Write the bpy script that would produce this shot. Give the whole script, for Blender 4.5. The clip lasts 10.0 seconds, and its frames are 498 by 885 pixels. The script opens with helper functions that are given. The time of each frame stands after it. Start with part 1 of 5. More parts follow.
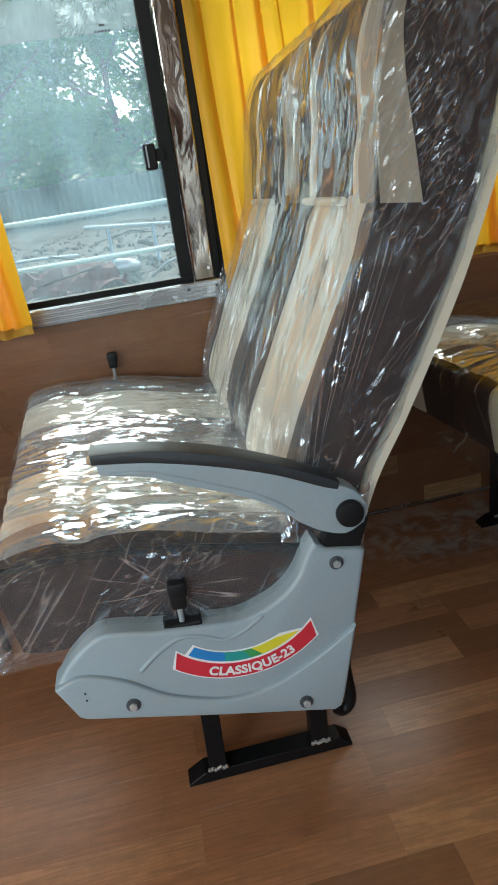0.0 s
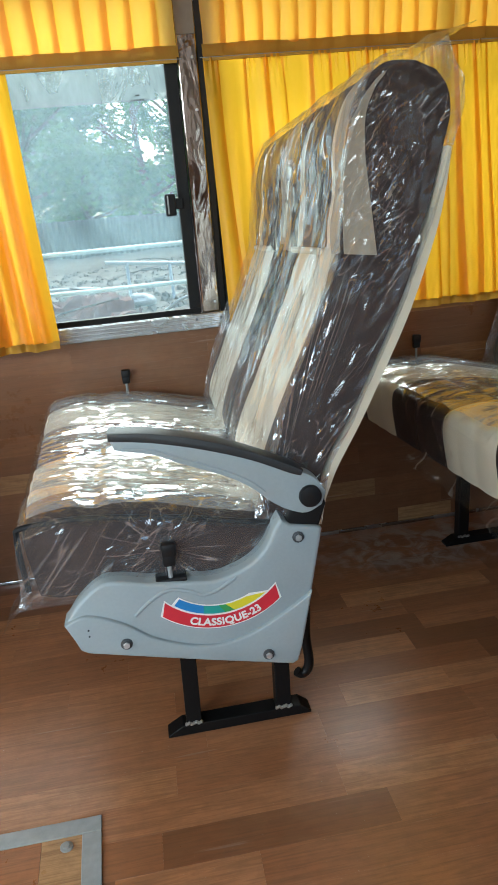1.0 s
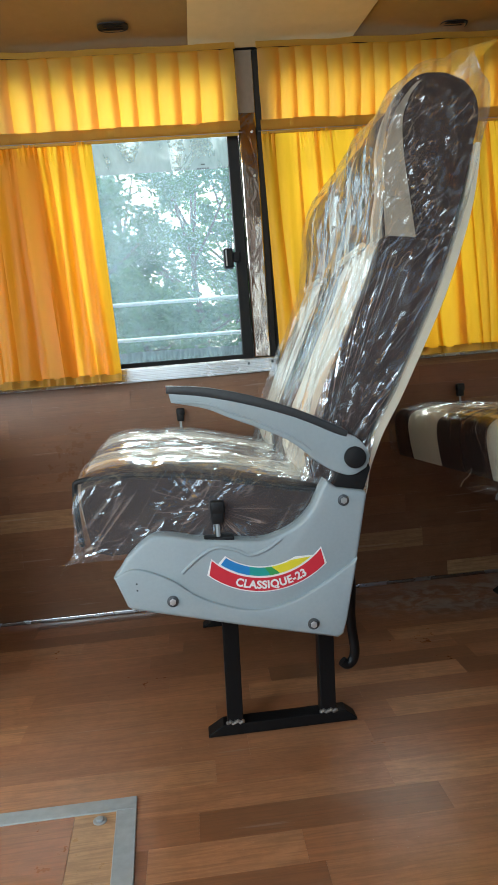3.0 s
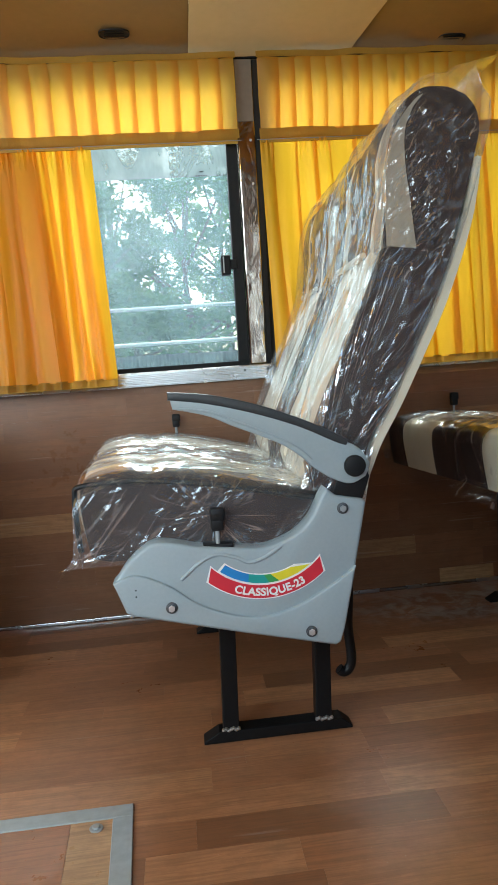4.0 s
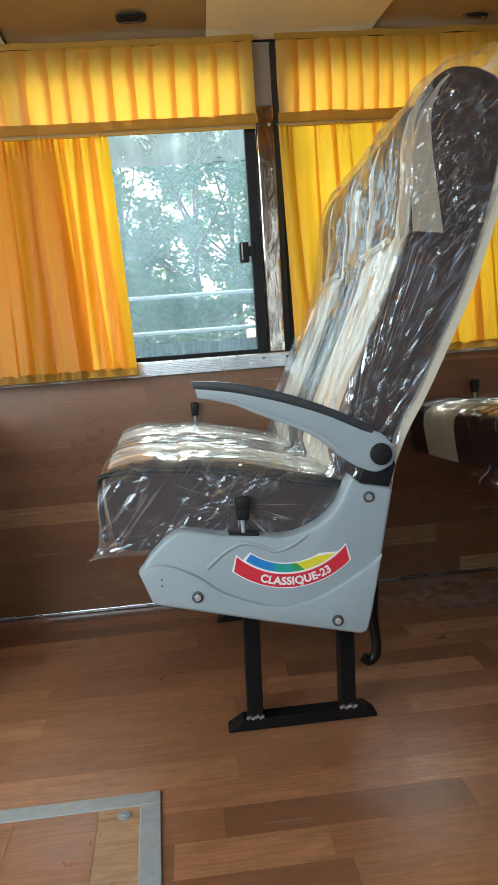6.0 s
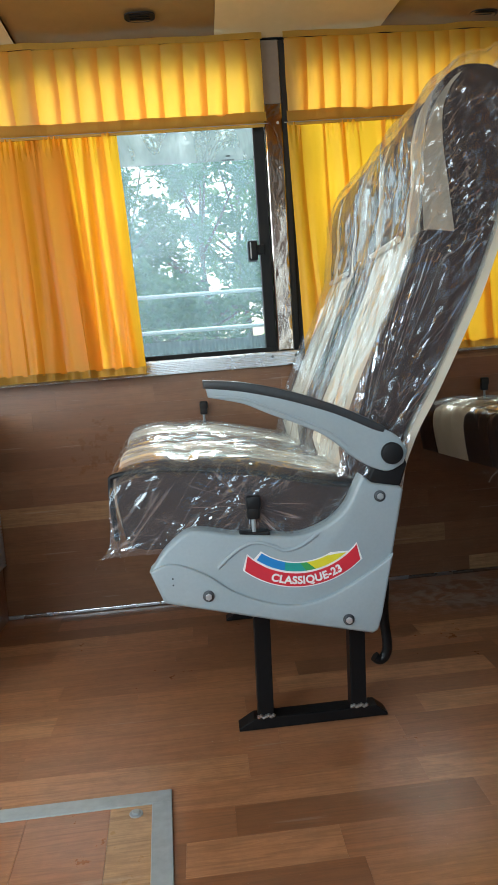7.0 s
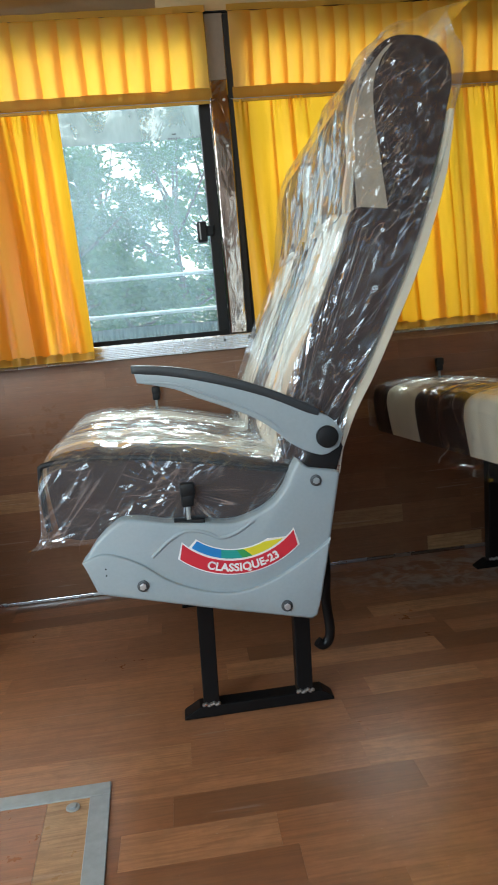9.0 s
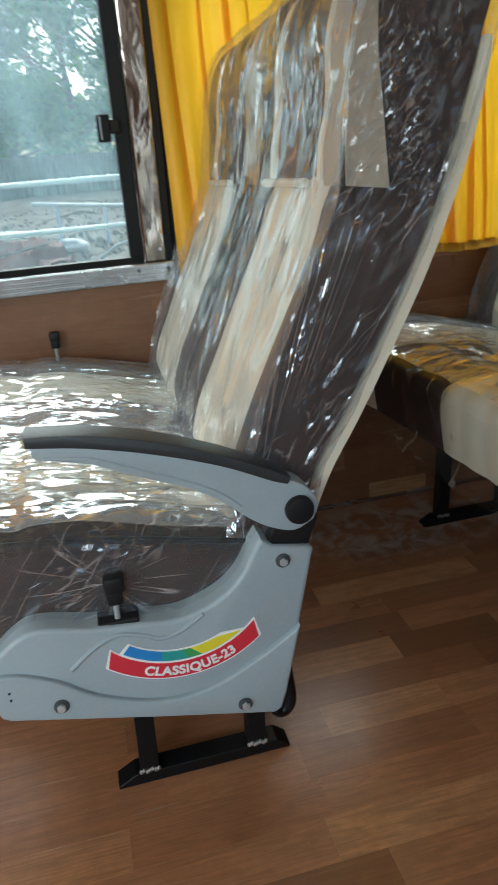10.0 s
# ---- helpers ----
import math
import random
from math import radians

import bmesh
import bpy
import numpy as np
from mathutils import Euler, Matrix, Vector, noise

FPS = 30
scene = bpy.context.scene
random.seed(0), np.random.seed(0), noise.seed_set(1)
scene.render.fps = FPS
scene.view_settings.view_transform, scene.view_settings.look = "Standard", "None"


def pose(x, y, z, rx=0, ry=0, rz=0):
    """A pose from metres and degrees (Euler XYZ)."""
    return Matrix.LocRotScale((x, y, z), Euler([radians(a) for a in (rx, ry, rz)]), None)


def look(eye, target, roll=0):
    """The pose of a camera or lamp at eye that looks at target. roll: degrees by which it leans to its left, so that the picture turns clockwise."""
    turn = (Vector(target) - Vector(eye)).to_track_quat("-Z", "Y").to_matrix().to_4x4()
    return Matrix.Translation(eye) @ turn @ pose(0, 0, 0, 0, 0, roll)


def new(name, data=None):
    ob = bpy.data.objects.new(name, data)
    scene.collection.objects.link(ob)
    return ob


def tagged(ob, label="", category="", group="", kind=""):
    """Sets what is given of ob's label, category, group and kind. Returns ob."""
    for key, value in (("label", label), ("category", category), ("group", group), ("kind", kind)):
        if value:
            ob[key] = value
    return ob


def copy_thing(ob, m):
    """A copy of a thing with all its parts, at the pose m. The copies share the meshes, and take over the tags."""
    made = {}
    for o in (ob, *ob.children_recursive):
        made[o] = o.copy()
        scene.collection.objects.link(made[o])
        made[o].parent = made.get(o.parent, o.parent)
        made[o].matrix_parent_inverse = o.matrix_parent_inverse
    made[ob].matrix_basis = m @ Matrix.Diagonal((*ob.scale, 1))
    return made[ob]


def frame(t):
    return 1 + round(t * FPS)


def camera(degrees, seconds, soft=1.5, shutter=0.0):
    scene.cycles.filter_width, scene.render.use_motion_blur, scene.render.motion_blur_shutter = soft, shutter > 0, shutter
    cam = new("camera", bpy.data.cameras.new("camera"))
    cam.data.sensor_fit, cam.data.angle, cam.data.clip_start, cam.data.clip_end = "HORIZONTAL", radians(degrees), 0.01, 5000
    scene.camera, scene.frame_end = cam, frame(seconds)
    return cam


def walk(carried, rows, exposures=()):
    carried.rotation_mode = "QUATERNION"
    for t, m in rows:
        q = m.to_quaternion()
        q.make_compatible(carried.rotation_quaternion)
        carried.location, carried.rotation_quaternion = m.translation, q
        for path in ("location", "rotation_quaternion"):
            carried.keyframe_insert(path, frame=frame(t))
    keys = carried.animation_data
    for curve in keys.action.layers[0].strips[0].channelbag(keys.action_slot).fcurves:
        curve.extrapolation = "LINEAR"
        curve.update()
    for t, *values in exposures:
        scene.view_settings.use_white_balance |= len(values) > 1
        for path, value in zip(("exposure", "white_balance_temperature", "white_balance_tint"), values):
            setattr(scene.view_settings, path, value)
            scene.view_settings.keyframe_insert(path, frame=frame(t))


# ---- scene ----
cam = camera(39.8, 10.0, soft=1.2, shutter=0.2)
PATH = [
    (0, (-0.121, -0.799, 0.986), (0.116, 1.059, 0.285), -9.0),
    (0.5, (-0.117, -0.984, 1.006), (0.116, 0.907, 0.399), -8.3),
    (1, (-0.129, -1.046, 0.989), (0.116, 0.85, 0.401), -5.6),
    (1.5, (-0.131, -0.986, 0.944), (0.061, 0.915, 0.355), -4.4),
    (1.7, (-0.139, -0.92, 0.833), (-0.054, 0.975, 0.198), -6.4),
    (1.8, (-0.144, -0.923, 0.768), (-0.104, 0.977, 0.146), -7.2),
    (2, (-0.136, -0.997, 0.663), (-0.105, 0.936, 0.152), -9.4),
    (2.1, (-0.129, -1.04, 0.648), (-0.155, 0.895, 0.142), -9.8),
    (2.2, (-0.121, -1.084, 0.638), (-0.137, 0.887, 0.299), -8.0),
    (2.3, (-0.141, -1.124, 0.671), (-0.06, 0.865, 0.483), -5.1),
    (2.5, (-0.147, -1.135, 0.7), (-0.056, 0.857, 0.537), -5.7),
    (3, (-0.171, -1.163, 0.714), (-0.018, 0.822, 0.524), -4.9),
    (4.5, (-0.193, -1.165, 0.72), (-0.004, 0.818, 0.548), -4.2),
    (5, (-0.197, -1.158, 0.721), (-0.02, 0.826, 0.542), -4.0),
    (5.5, (-0.206, -1.155, 0.72), (-0.04, 0.828, 0.523), -4.3),
    (7, (-0.221, -1.154, 0.724), (-0.089, 0.831, 0.511), -4.7),
    (7.5, (-0.219, -1.152, 0.717), (-0.061, 0.831, 0.506), -5.0),
    (8, (-0.18, -1.184, 0.721), (0.146, 0.778, 0.509), -5.0),
    (8.5, (-0.163, -1.191, 0.716), (0.197, 0.762, 0.48), -4.3),
    (9, (-0.139, -1.136, 0.717), (0.044, 0.838, 0.452), -5.6),
    (9.2, (-0.114, -1.058, 0.714), (-0.054, 0.923, 0.45), -6.1),
    (9.3, (-0.083, -0.99, 0.752), (-0.2, 0.983, 0.447), -9.8),
    (9.4, (-0.147, -0.915, 0.764), (-0.079, 1.034, 0.322), -6.0),
    (9.5, (-0.125, -0.885, 0.814), (0.033, 1.01, 0.194), -6.0),
    (9.7, (-0.131, -0.844, 0.909), (0.1, 1.044, 0.291), -4.3),
    (10, (-0.12, -0.755, 0.967), (0.27, 1.062, 0.227), -4.9),
]
EXPOSURE = [(0.0, 0.56), (0.5, 0.76), (1.0, 0.82), (1.5, 0.84), (1.8, 1.0), (2.1, 1.05), (2.6, 0.8), (9.0, 0.8), (9.5, 0.62), (10.0, 0.5)]
walk(cam, [(t, look(eye, target, roll)) for t, eye, target, roll in PATH], EXPOSURE)

# ---- world and light ----
SUN_ELEV, SUN_TURN = 46.0, 4.0
world = bpy.data.worlds.new("sky")
scene.world = world
world.use_nodes = True
wn = world.node_tree
sky = wn.nodes.new("ShaderNodeTexSky")
sky.sky_type = "NISHITA"
sky.sun_disc = False
sky.sun_elevation, sky.sun_rotation = radians(SUN_ELEV), radians(SUN_TURN)
sky.dust_density, sky.air_density = 4.0, 1.0
wn.links.new(sky.outputs[0], wn.nodes["Background"].inputs[0])
wn.nodes["Background"].inputs[1].default_value = 0.15

sun = new("sun", bpy.data.lights.new("sun", "SUN"))
sun.data.energy, sun.data.angle, sun.data.color = 3.2, radians(45), (0.98, 0.98, 0.98)
sun_dir = Vector((math.sin(radians(SUN_TURN)) * math.cos(radians(SUN_ELEV)), math.cos(radians(SUN_TURN)) * math.cos(radians(SUN_ELEV)), math.sin(radians(SUN_ELEV))))
sun.matrix_world = look(sun_dir * 60, (0, 0, 0))


def window_lamp(name, place, target, w, h, watts, colour=(0.77, 0.93, 1.0)):
    lamp = new(name, bpy.data.lights.new(name, "AREA"))
    lamp.data.shape, lamp.data.size, lamp.data.size_y = "RECTANGLE", w, h
    lamp.data.energy, lamp.data.color = watts, colour
    lamp.matrix_world = look(place, target)
    return lamp


# skylight through the bare windows of the aisle side and the windscreen
WALL_B = -1.62
for cx, watts in ((-1.6, 20.0), (-0.55, 7.5), (1.05, 0.2)):
    window_lamp("window_light", (cx, WALL_B + 0.02, 1.17), (cx, 1.0, 0.45), 1.1, 0.75, watts)
window_lamp("windscreen_light", (-2.93, -0.3, 1.15), (0, 0.1, 0.7), 1.6, 0.8, 13.0)


# unseen lamp added outside the undrawn half window, to brighten the cushion top
window_lamp("sky_light", (-0.2, 1.55, 1.86), (-0.2, 0.5, 0.57), 0.7, 0.5, 5.5, (0.80, 0.93, 1.0))


# ---- materials ----
def mat(name):
    m = bpy.data.materials.new(name)
    m.use_nodes = True
    nt = m.node_tree
    return m, nt, nt.nodes, nt.links, nt.nodes["Principled BSDF"]


def ramp(nt, fac, stops):
    r = nt.nodes.new("ShaderNodeValToRGB")
    while len(r.color_ramp.elements) < len(stops):
        r.color_ramp.elements.new(0.5)
    for e, (p, c) in zip(r.color_ramp.elements, stops):
        e.position, e.color = p, (*c, 1)
    nt.links.new(fac, r.inputs[0])
    return r.outputs[0]


def coords(nt, kind="Object", scale=(1, 1, 1), turn=(0, 0, 0)):
    tc = nt.nodes.new("ShaderNodeTexCoord")
    mp = nt.nodes.new("ShaderNodeMapping")
    mp.inputs["Scale"].default_value = scale
    mp.inputs["Rotation"].default_value = [radians(a) for a in turn]
    nt.links.new(tc.outputs[kind], mp.inputs[0])
    return mp.outputs[0]


def noise_tex(nt, vec, scale, detail=4.0, rough=0.55, distort=0.0):
    n = nt.nodes.new("ShaderNodeTexNoise")
    n.inputs["Scale"].default_value, n.inputs["Detail"].default_value = scale, detail
    n.inputs["Roughness"].default_value, n.inputs["Distortion"].default_value = rough, distort
    nt.links.new(vec, n.inputs["Vector"])
    return n.outputs["Fac"]


def calc(nt, op, a, b=None):
    n = nt.nodes.new("ShaderNodeMath")
    n.operation = op
    for i, v in enumerate((a, b)):
        if v is None:
            continue
        if isinstance(v, (int, float)):
            n.inputs[i].default_value = v
        else:
            nt.links.new(v, n.inputs[i])
    return n.outputs[0]


def bump(nt, height, strength, dist=0.002, under=None):
    b = nt.nodes.new("ShaderNodeBump")
    b.inputs["Strength"].default_value, b.inputs["Distance"].default_value = strength, dist
    nt.links.new(height, b.inputs["Height"])
    if under is not None:
        nt.links.new(under, b.inputs["Normal"])
    return b.outputs[0]


def blend(nt, fac, a, b, mode="MIX"):
    n = nt.nodes.new("ShaderNodeMix")
    n.data_type, n.blend_type = "RGBA", mode
    for i, v in ((0, fac), (6, a), (7, b)):
        if isinstance(v, (int, float)):
            n.inputs[i].default_value = v
        elif isinstance(v, tuple):
            n.inputs[i].default_value = (*v, 1)
        else:
            nt.links.new(v, n.inputs[i])
    return n.outputs[2]


def plain(name, colour, rough=0.5, metal=0.0, vary=0.12, scale=60.0, relief=0.1, specular=0.5, coat=0.0):
    m, nt, N, L, P = mat(name)
    v = coords(nt)
    big, small = noise_tex(nt, v, scale * 0.08, 3), noise_tex(nt, v, scale, 5)
    f = calc(nt, "MULTIPLY", calc(nt, "ADD", big, small), 0.5)
    lo, hi = tuple(c * (1 - vary) for c in colour), tuple(min(1, c * (1 + vary)) for c in colour)
    L.new(ramp(nt, f, [(0.3, lo), (0.7, hi)]), P.inputs["Base Color"])
    r = calc(nt, "ADD", calc(nt, "MULTIPLY", big, 0.25), rough - 0.12)
    L.new(r, P.inputs["Roughness"])
    P.inputs["Metallic"].default_value = metal
    P.inputs["Specular IOR Level"].default_value = specular
    P.inputs["Coat Weight"].default_value = coat
    if relief:
        L.new(bump(nt, small, relief, 0.001), P.inputs["Normal"])
    return m


def laminate(name, stain, tones):
    """Printed wood vinyl: strips lie along x; each piece has its own tone and grain."""
    m, nt, N, L, P = mat(name)
    info = N.new("ShaderNodeObjectInfo")
    tc = N.new("ShaderNodeTexCoord")
    shift = N.new("ShaderNodeVectorMath")
    shift.operation = "ADD"
    comb = N.new("ShaderNodeCombineXYZ")
    L.new(calc(nt, "MULTIPLY", info.outputs["Random"], 37.0), comb.inputs[0])
    L.new(calc(nt, "MULTIPLY", info.outputs["Random"], 91.0), comb.inputs[1])
    L.new(calc(nt, "MULTIPLY", info.outputs["Random"], 53.0), comb.inputs[2])
    L.new(tc.outputs["Object"], shift.inputs[0])
    L.new(comb.outputs[0], shift.inputs[1])
    mp = N.new("ShaderNodeMapping")
    mp.inputs["Scale"].default_value = (2.2, 26, 26)
    L.new(shift.outputs[0], mp.inputs[0])
    grain = noise_tex(nt, mp.outputs[0], 3.0, 6, 0.6, 1.2)
    mp2 = N.new("ShaderNodeMapping")
    mp2.inputs["Scale"].default_value = (1.5, 7, 7)
    L.new(shift.outputs[0], mp2.inputs[0])
    cloud = noise_tex(nt, mp2.outputs[0], 2.0, 3, 0.5, 0.6)
    base = ramp(nt, info.outputs["Random"], tones)
    dark = blend(nt, calc(nt, "MULTIPLY", ramp(nt, grain, [(0.40, (0, 0, 0)), (0.62, (1, 1, 1))]), 0.46), base, (0.13, 0.055, 0.027), "MIX")
    col = blend(nt, calc(nt, "MULTIPLY", cloud, 0.35), dark, (0.36, 0.2, 0.1), "MIX")
    mp3 = N.new("ShaderNodeMapping")
    mp3.inputs["Scale"].default_value = (6, 150, 150)
    L.new(shift.outputs[0], mp3.inputs[0])
    pores = noise_tex(nt, mp3.outputs[0], 2.0, 3, 0.6, 0.3)
    col = blend(nt, calc(nt, "MULTIPLY", ramp(nt, pores, [(0.48, (0, 0, 0)), (0.68, (1, 1, 1))]), 0.26), col, (0.09, 0.04, 0.02), "MIX")
    # scuffs and dust, in the place's own coordinates
    geo = N.new("ShaderNodeNewGeometry")
    dust = noise_tex(nt, geo.outputs["Position"], 3.1, 6, 0.65)
    col = blend(nt, calc(nt, "MULTIPLY", ramp(nt, dust, [(0.5, (0, 0, 0)), (0.8, (1, 1, 1))]), 0.2), col, (0.36, 0.26, 0.17), "MIX")
    if stain:
        # dried cement smear by the wall
        shift2 = N.new("ShaderNodeMapping")
        shift2.inputs["Location"].default_value = (-0.62 * 2.2, -0.83 * 5.0, 0)
        shift2.inputs["Scale"].default_value = (2.2, 5.0, 1)
        L.new(geo.outputs["Position"], shift2.inputs[0])
        far = N.new("ShaderNodeVectorMath")
        far.operation = "LENGTH"
        L.new(shift2.outputs[0], far.inputs[0])
        smear = noise_tex(nt, geo.outputs["Position"], 13.0, 6, 0.65, 0.8)
        near = ramp(nt, far.outputs["Value"], [(0.4, (1, 1, 1)), (1.0, (0, 0, 0))])
        col = blend(nt, calc(nt, "MULTIPLY", calc(nt, "MULTIPLY", ramp(nt, smear, [(0.44, (0, 0, 0)), (0.58, (1, 1, 1))]), near), 0.7), col, (0.52, 0.49, 0.46))
    scr = N.new("ShaderNodeMapping")
    scr.inputs["Scale"].default_value = (3, 90, 90)
    scr.inputs["Rotation"].default_value = (0, 0, radians(24))
    L.new(geo.outputs["Position"], scr.inputs[0])
    scratch = ramp(nt, noise_tex(nt, scr.outputs[0], 1.0, 2, 0.4), [(0.70, (0, 0, 0)), (0.74, (1, 1, 1))])
    col = blend(nt, calc(nt, "MULTIPLY", scratch, 0.22), col, (0.5, 0.42, 0.35))
    mottle = noise_tex(nt, geo.outputs["Position"], 34.0, 5, 0.7)
    col = blend(nt, calc(nt, "MULTIPLY", ramp(nt, mottle, [(0.42, (0, 0, 0)), (0.66, (1, 1, 1))]), 0.26), col, (0.16, 0.07, 0.035))
    speck = noise_tex(nt, geo.outputs["Position"], 260.0, 1, 0.4)
    spot = calc(nt, "MULTIPLY", ramp(nt, speck, [(0.77, (0, 0, 0)), (0.81, (1, 1, 1))]), ramp(nt, dust, [(0.45, (0, 0, 0)), (0.6, (1, 1, 1))]))
    col = blend(nt, calc(nt, "MULTIPLY", spot, 0.7), col, (0.6, 0.55, 0.5))
    L.new(col, P.inputs["Base Color"])
    rr = calc(nt, "ADD", calc(nt, "ADD", calc(nt, "MULTIPLY", dust, 0.24), calc(nt, "MULTIPLY", mottle, 0.16)), 0.12)
    L.new(rr, P.inputs["Roughness"])
    L.new(bump(nt, grain, 0.12, 0.0006), P.inputs["Normal"])
    P.inputs["Specular IOR Level"].default_value = 0.7 if stain else 0.38
    return m


WOOD_TONES = [(0.0, (0.18, 0.064, 0.026)), (0.14, (0.28, 0.103, 0.043)), (0.5, (0.385, 0.148, 0.064)), (0.84, (0.45, 0.186, 0.083)), (1.0, (0.57, 0.275, 0.126))]
M_FLOOR = laminate("floor_laminate", True, WOOD_TONES)
M_WALLWOOD = laminate("wall_laminate", False, [(0.0, (0.15, 0.058, 0.028)), (0.4, (0.19, 0.078, 0.037)), (0.93, (0.235, 0.10, 0.047)), (1.0, (0.40, 0.23, 0.11))])
M_HATCHWOOD = laminate("hatch_laminate", False, [(0.0, (0.46, 0.27, 0.13)), (1.0, (0.54, 0.33, 0.165))])
M_ALU = plain("aluminium", (0.44, 0.45, 0.46), 0.26, 1.0, 0.08, 90, 0.15)
M_GREYTRIM = plain("grey_trim", (0.34, 0.37, 0.38), 0.45, 0.25, 0.12, 60, 0.2)
M_HATCHFRAME = plain("grey_hatch_frame", (0.36, 0.40, 0.41), 0.5, 0.1, 0.18, 60, 0.2)
M_BLACK = plain("black_rubber", (0.010, 0.010, 0.011), 0.5, 0, 0.2, 60, 0.1, 0.25)
M_BLACKPAINT = plain("black_paint", (0.006, 0.006, 0.0065), 0.36, 0, 0.2, 80, 0.25, 0.22)
M_PANEL = plain("grey_plastic", (0.315, 0.378, 0.405), 0.42, 0, 0.05, 160, 0.06)
M_PAD = plain("armrest_pad", (0.028, 0.031, 0.034), 0.45, 0, 0.15, 200, 0.2, 0.5)
M_WELD = plain("weld_steel", (0.5, 0.5, 0.5), 0.35, 1.0, 0.3, 120, 0.6)
M_BROWNVINYL = plain("brown_vinyl", (0.036, 0.021, 0.018), 0.5, 0, 0.3, 130, 0.35, 0.22)
M_CREAMVINYL = plain("cream_vinyl", (0.72, 0.67, 0.55), 0.5, 0, 0.08, 130, 0.3)
M_WING = plain("beige_wing_fabric", (0.40, 0.35, 0.28), 0.6, 0, 0.1, 160, 0.3)
M_SHELL = plain("cream_shell", (0.74, 0.69, 0.55), 0.45, 0, 0.05, 100, 0.1)
M_PIPING = plain("black_piping", (0.012, 0.012, 0.013), 0.5, 0, 0.12, 60, 0.1, 0.25)
M_CEILTAN = plain("tan_ceiling_vinyl", (0.23, 0.125, 0.045), 0.42, 0, 0.1, 40, 0.12)
M_CEILPALE = plain("pale_ceiling_vinyl", (0.58, 0.42, 0.22), 0.42, 0, 0.06, 40, 0.12)
M_WALLGREY = plain("grey_wall_vinyl", (0.42, 0.4, 0.37), 0.6)
M_PILLARCAP = plain("dull_pillar_cap", (0.20, 0.165, 0.13), 0.4, 0.3)
M_BODY = plain("bus_body_paint", (0.7, 0.68, 0.6), 0.35)
M_WASHER = plain("dark_washer", (0.10, 0.11, 0.12), 0.4, 0.5, 0.2)
M_CHROME = plain("steel_knob", (0.62, 0.63, 0.64), 0.35, 0.6, 0.05)
M_RIB = plain("grey_ribbed_mat", (0.36, 0.36, 0.40), 0.5, 0, 0.1)
M_RAIL = plain("galvanised_rail", (0.62, 0.66, 0.68), 0.5, 0.4, 0.1)
M_WHITE = plain("sticker_white", (0.82, 0.82, 0.8), 0.35, 0, 0.02, 60, 0)
M_RED = plain("sticker_red", (0.62, 0.03, 0.05), 0.35, 0, 0.05, 60, 0)
M_BLUE = plain("sticker_blue", (0.02, 0.22, 0.55), 0.35, 0, 0.05, 60, 0)
M_TEAL = plain("sticker_teal", (0.02, 0.33, 0.30), 0.35, 0, 0.05, 60, 0)
M_GREEN = plain("sticker_green", (0.05, 0.34, 0.10), 0.35, 0, 0.05, 60, 0)
M_YELLOW = plain("sticker_yellow", (0.75, 0.66, 0.04), 0.35, 0, 0.05, 60, 0)


def wrapped_steel():
    """Polished steel post still in its wrinkled film."""
    m, nt, N, L, P = mat("filmed_steel")
    v = coords(nt, "Object", (34, 34, 13), (0, 14, 0))
    n = noise_tex(nt, v, 1.0, 2, 0.45, 0.7)
    P.inputs["Metallic"].default_value = 1.0
    L.new(ramp(nt, n, [(0.35, (0.32, 0.28, 0.25)), (0.65, (0.46, 0.42, 0.38))]), P.inputs["Base Color"])
    P.inputs["Roughness"].default_value = 0.1
    L.new(bump(nt, n, 0.22, 0.006), P.inputs["Normal"])
    return m


M_POST = wrapped_steel()


def cloth(name, colour, deep, through_it=0.6):
    m, nt, N, L, P = mat(name)
    N.remove(P)
    v = coords(nt, "Object", (1, 1, 1))
    weave = noise_tex(nt, coords(nt, "Object", (700, 700, 90)), 1.0, 2)
    cloud = noise_tex(nt, v, 9.0, 3)
    col = blend(nt, calc(nt, "MULTIPLY", calc(nt, "ADD", weave, cloud), 0.5), colour, deep)
    d, t, mix = N.new("ShaderNodeBsdfDiffuse"), N.new("ShaderNodeBsdfTranslucent"), N.new("ShaderNodeMixShader")
    g, mix2 = N.new("ShaderNodeBsdfGlossy"), N.new("ShaderNodeMixShader")
    L.new(col, d.inputs[0])
    L.new(col, t.inputs[0])
    L.new(bump(nt, weave, 0.15, 0.0006), d.inputs["Normal"])
    mix.inputs[0].default_value = through_it
    L.new(d.outputs[0], mix.inputs[1])
    L.new(t.outputs[0], mix.inputs[2])
    g.inputs["Roughness"].default_value = 0.45
    mix2.inputs[0].default_value = 0.03
    L.new(mix.outputs[0], mix2.inputs[1])
    L.new(g.outputs[0], mix2.inputs[2])
    L.new(mix2.outputs[0], N["Material Output"].inputs[0])
    return m


M_CURTAIN = cloth("golden_curtain_cloth", (0.94, 0.51, 0.03), (0.92, 0.45, 0.022), 0.63)
M_VALANCE = cloth("golden_valance_cloth", (0.96, 0.51, 0.055), (0.95, 0.44, 0.04), 0.82)
M_HEM = cloth("curtain_hem_cloth", (0.68, 0.42, 0.08), (0.56, 0.33, 0.06), 0.36)
# darker, less translucent copy of the curtain cloth for the bunched half
M_DIMFOLD = cloth("dim_curtain_cloth", (0.70, 0.46, 0.07), (0.60, 0.38, 0.05), 0.33)


